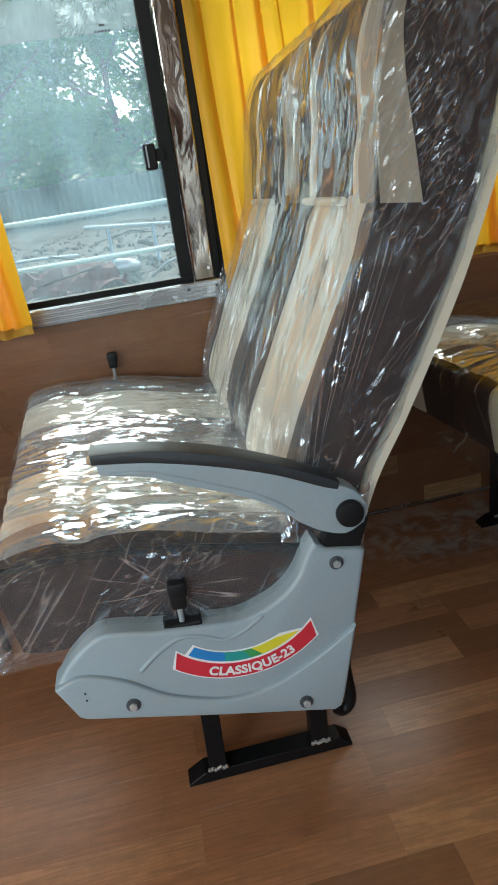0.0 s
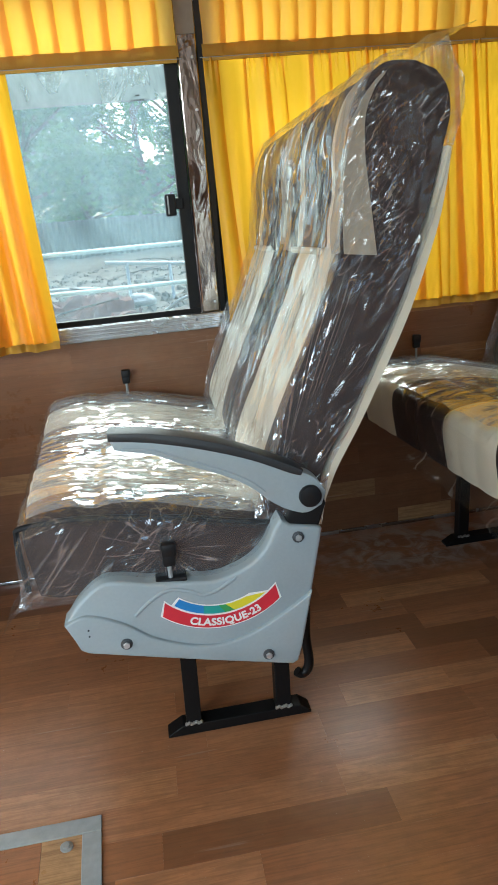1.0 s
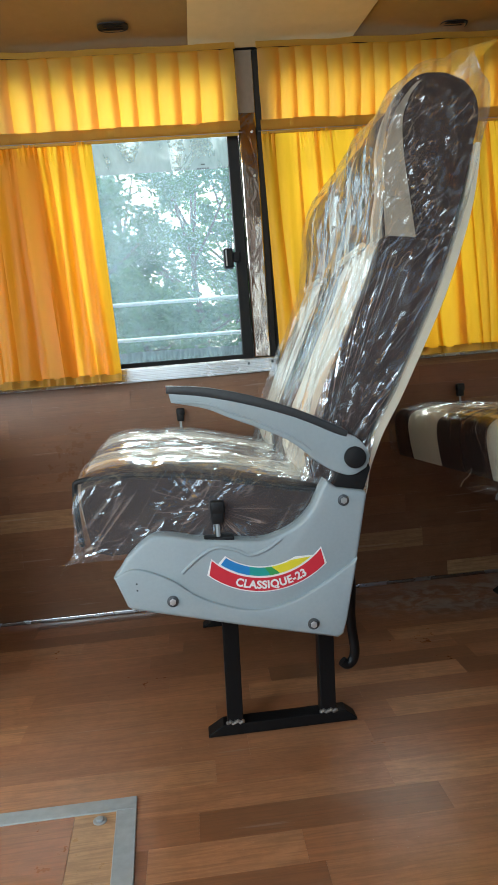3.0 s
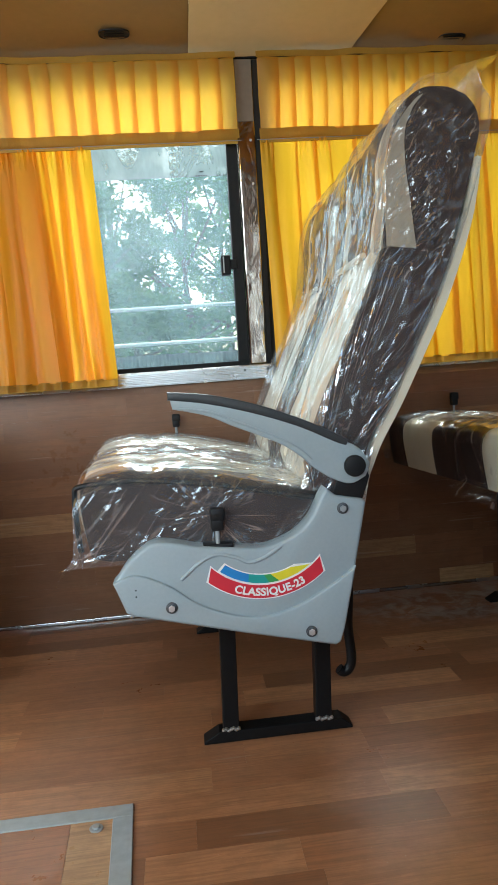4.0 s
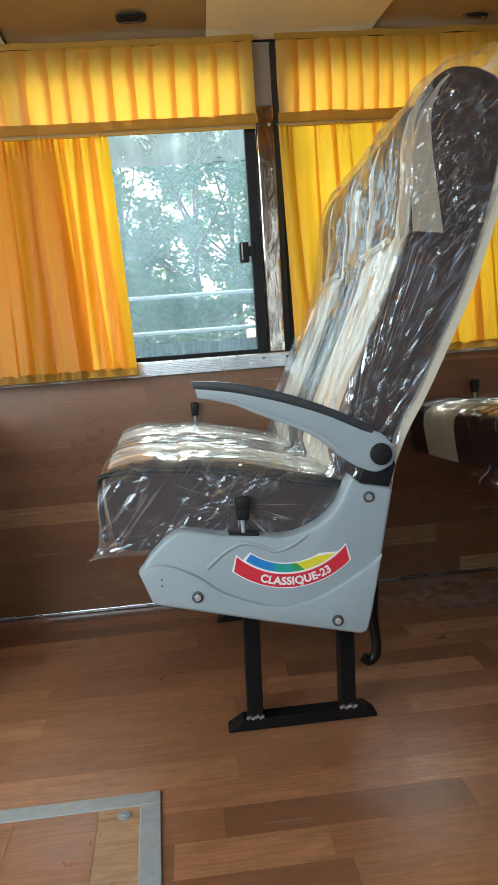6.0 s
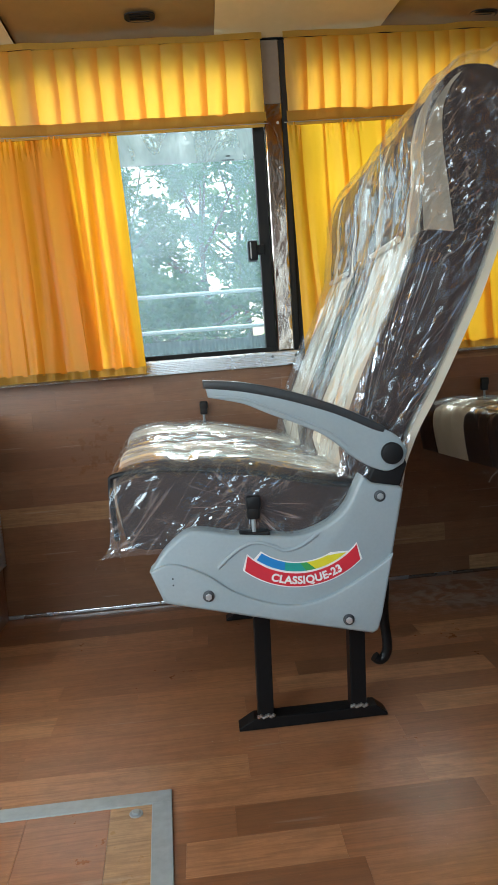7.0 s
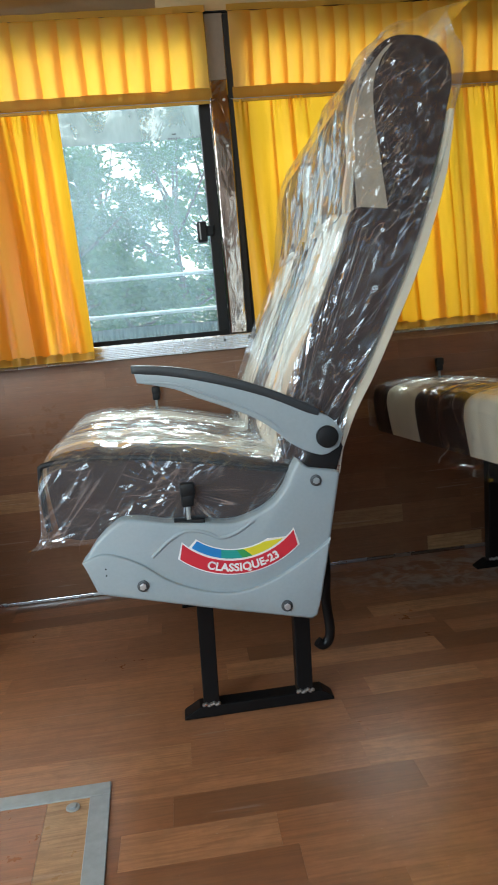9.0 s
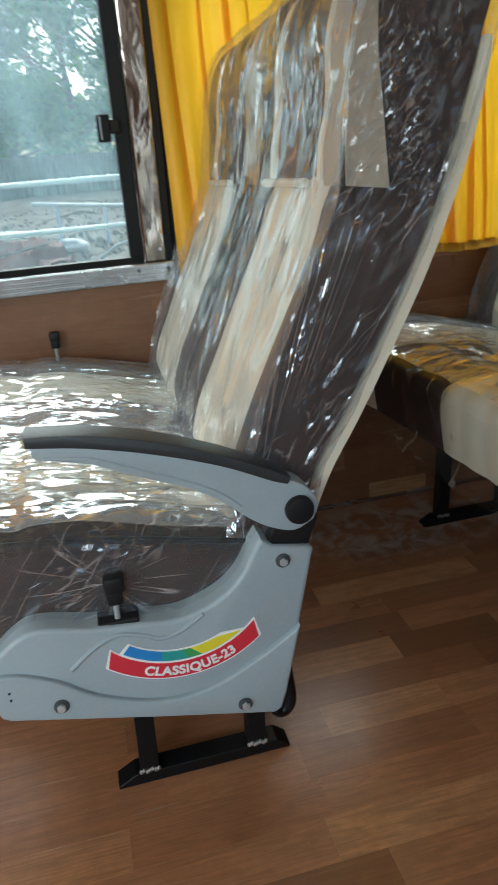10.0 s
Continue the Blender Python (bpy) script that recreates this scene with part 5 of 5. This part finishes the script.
tree(-3.4, 22.5, 7.0, 1, M_LEAF)
tree(0.4, 23.5, 8.2, 2, M_LEAF, 48)
tree(3.6, 22.0, 6.8, 3, M_LEAF2)
tree(-6.4, 25.5, 7.6, 4, M_LEAF2)
tree(6.8, 25.0, 8.0, 5, M_LEAF)
tree(1.9, 26.5, 9.2, 8, M_LEAF2, 50)
tree(-2.3, 26.0, 9.0, 9, M_LEAF, 46)
tree(-1.4, 21.2, 3.4, 6, M_LEAF2, 26, 150, 1.6)

# ---- wood-print strips of wall and floor ----
def strips(owner, material, x0, x1, rows, place, lengths, seed):
    """Lay strips in courses along x; alike strips share a mesh."""
    r = random.Random(seed)
    shapes = {}
    for lo, hi in rows:
        x = x0 - r.uniform(0, 0.4)
        while x < x1:
            L = r.choice(lengths)
            key = (L, round(hi - lo, 4))
            a, b = max(x, x0), min(x + L, x1)
            if b - a > 0.02:
                if b - a < L - 1e-6:
                    key = (round(b - a, 4), key[1])
                if key not in shapes:
                    bm = place(key[0], key[1])
                    me = bpy.data.meshes.new("strip")
                    bm.to_mesh(me)
                    bm.free()
                    me.materials.append(material)
                    shapes[key] = me
                ob = new("strip", shapes[key])
                ob.parent = owner
                ob.location = (a, 0, lo) if owner is wall_n else (a, lo, 0)
            x += L


def floor_strip(L, w):
    return box(0, L - 0.0001, 0, w - 0.0001, -0.004, 0.0, 0.0001, None, 1)


def wall_strip(L, w):
    return box(0, L - 0.0001, WALL, WALL + 0.004, 0, w - 0.0001, 0.0001, None, 1)


W = 0.0765
floor_rows = [(WALL - W * (k + 1), WALL - W * k) for k in range(34)]
strips(floor, M_FLOOR, -1.55, 2.2, floor_rows, floor_strip, [0.24, 0.32, 0.41, 0.5], 21)
wall_rows = [(0.0585 * k, 0.0585 * (k + 1)) for k in range(12)] + [(0.702, SILL)]
strips(wall_n, M_WALLWOOD, -1.55, 2.2, wall_rows, wall_strip, [0.3, 0.4, 0.52, 0.66], 22)
# one lighter strip of the wood print, at the foot of the wall
me = bpy.data.meshes.new("strip")
bm = box(0.615, 0.80, WALL - 0.0015, WALL + 0.002, 0.003, 0.057, 0.0004, None, 1)
bm.to_mesh(me)
bm.free()
me.materials.append(M_HATCHWOOD)
pale = new("strip", me)
pale.parent = wall_n
tagged(pale, "paler strip of the wall's wood print")
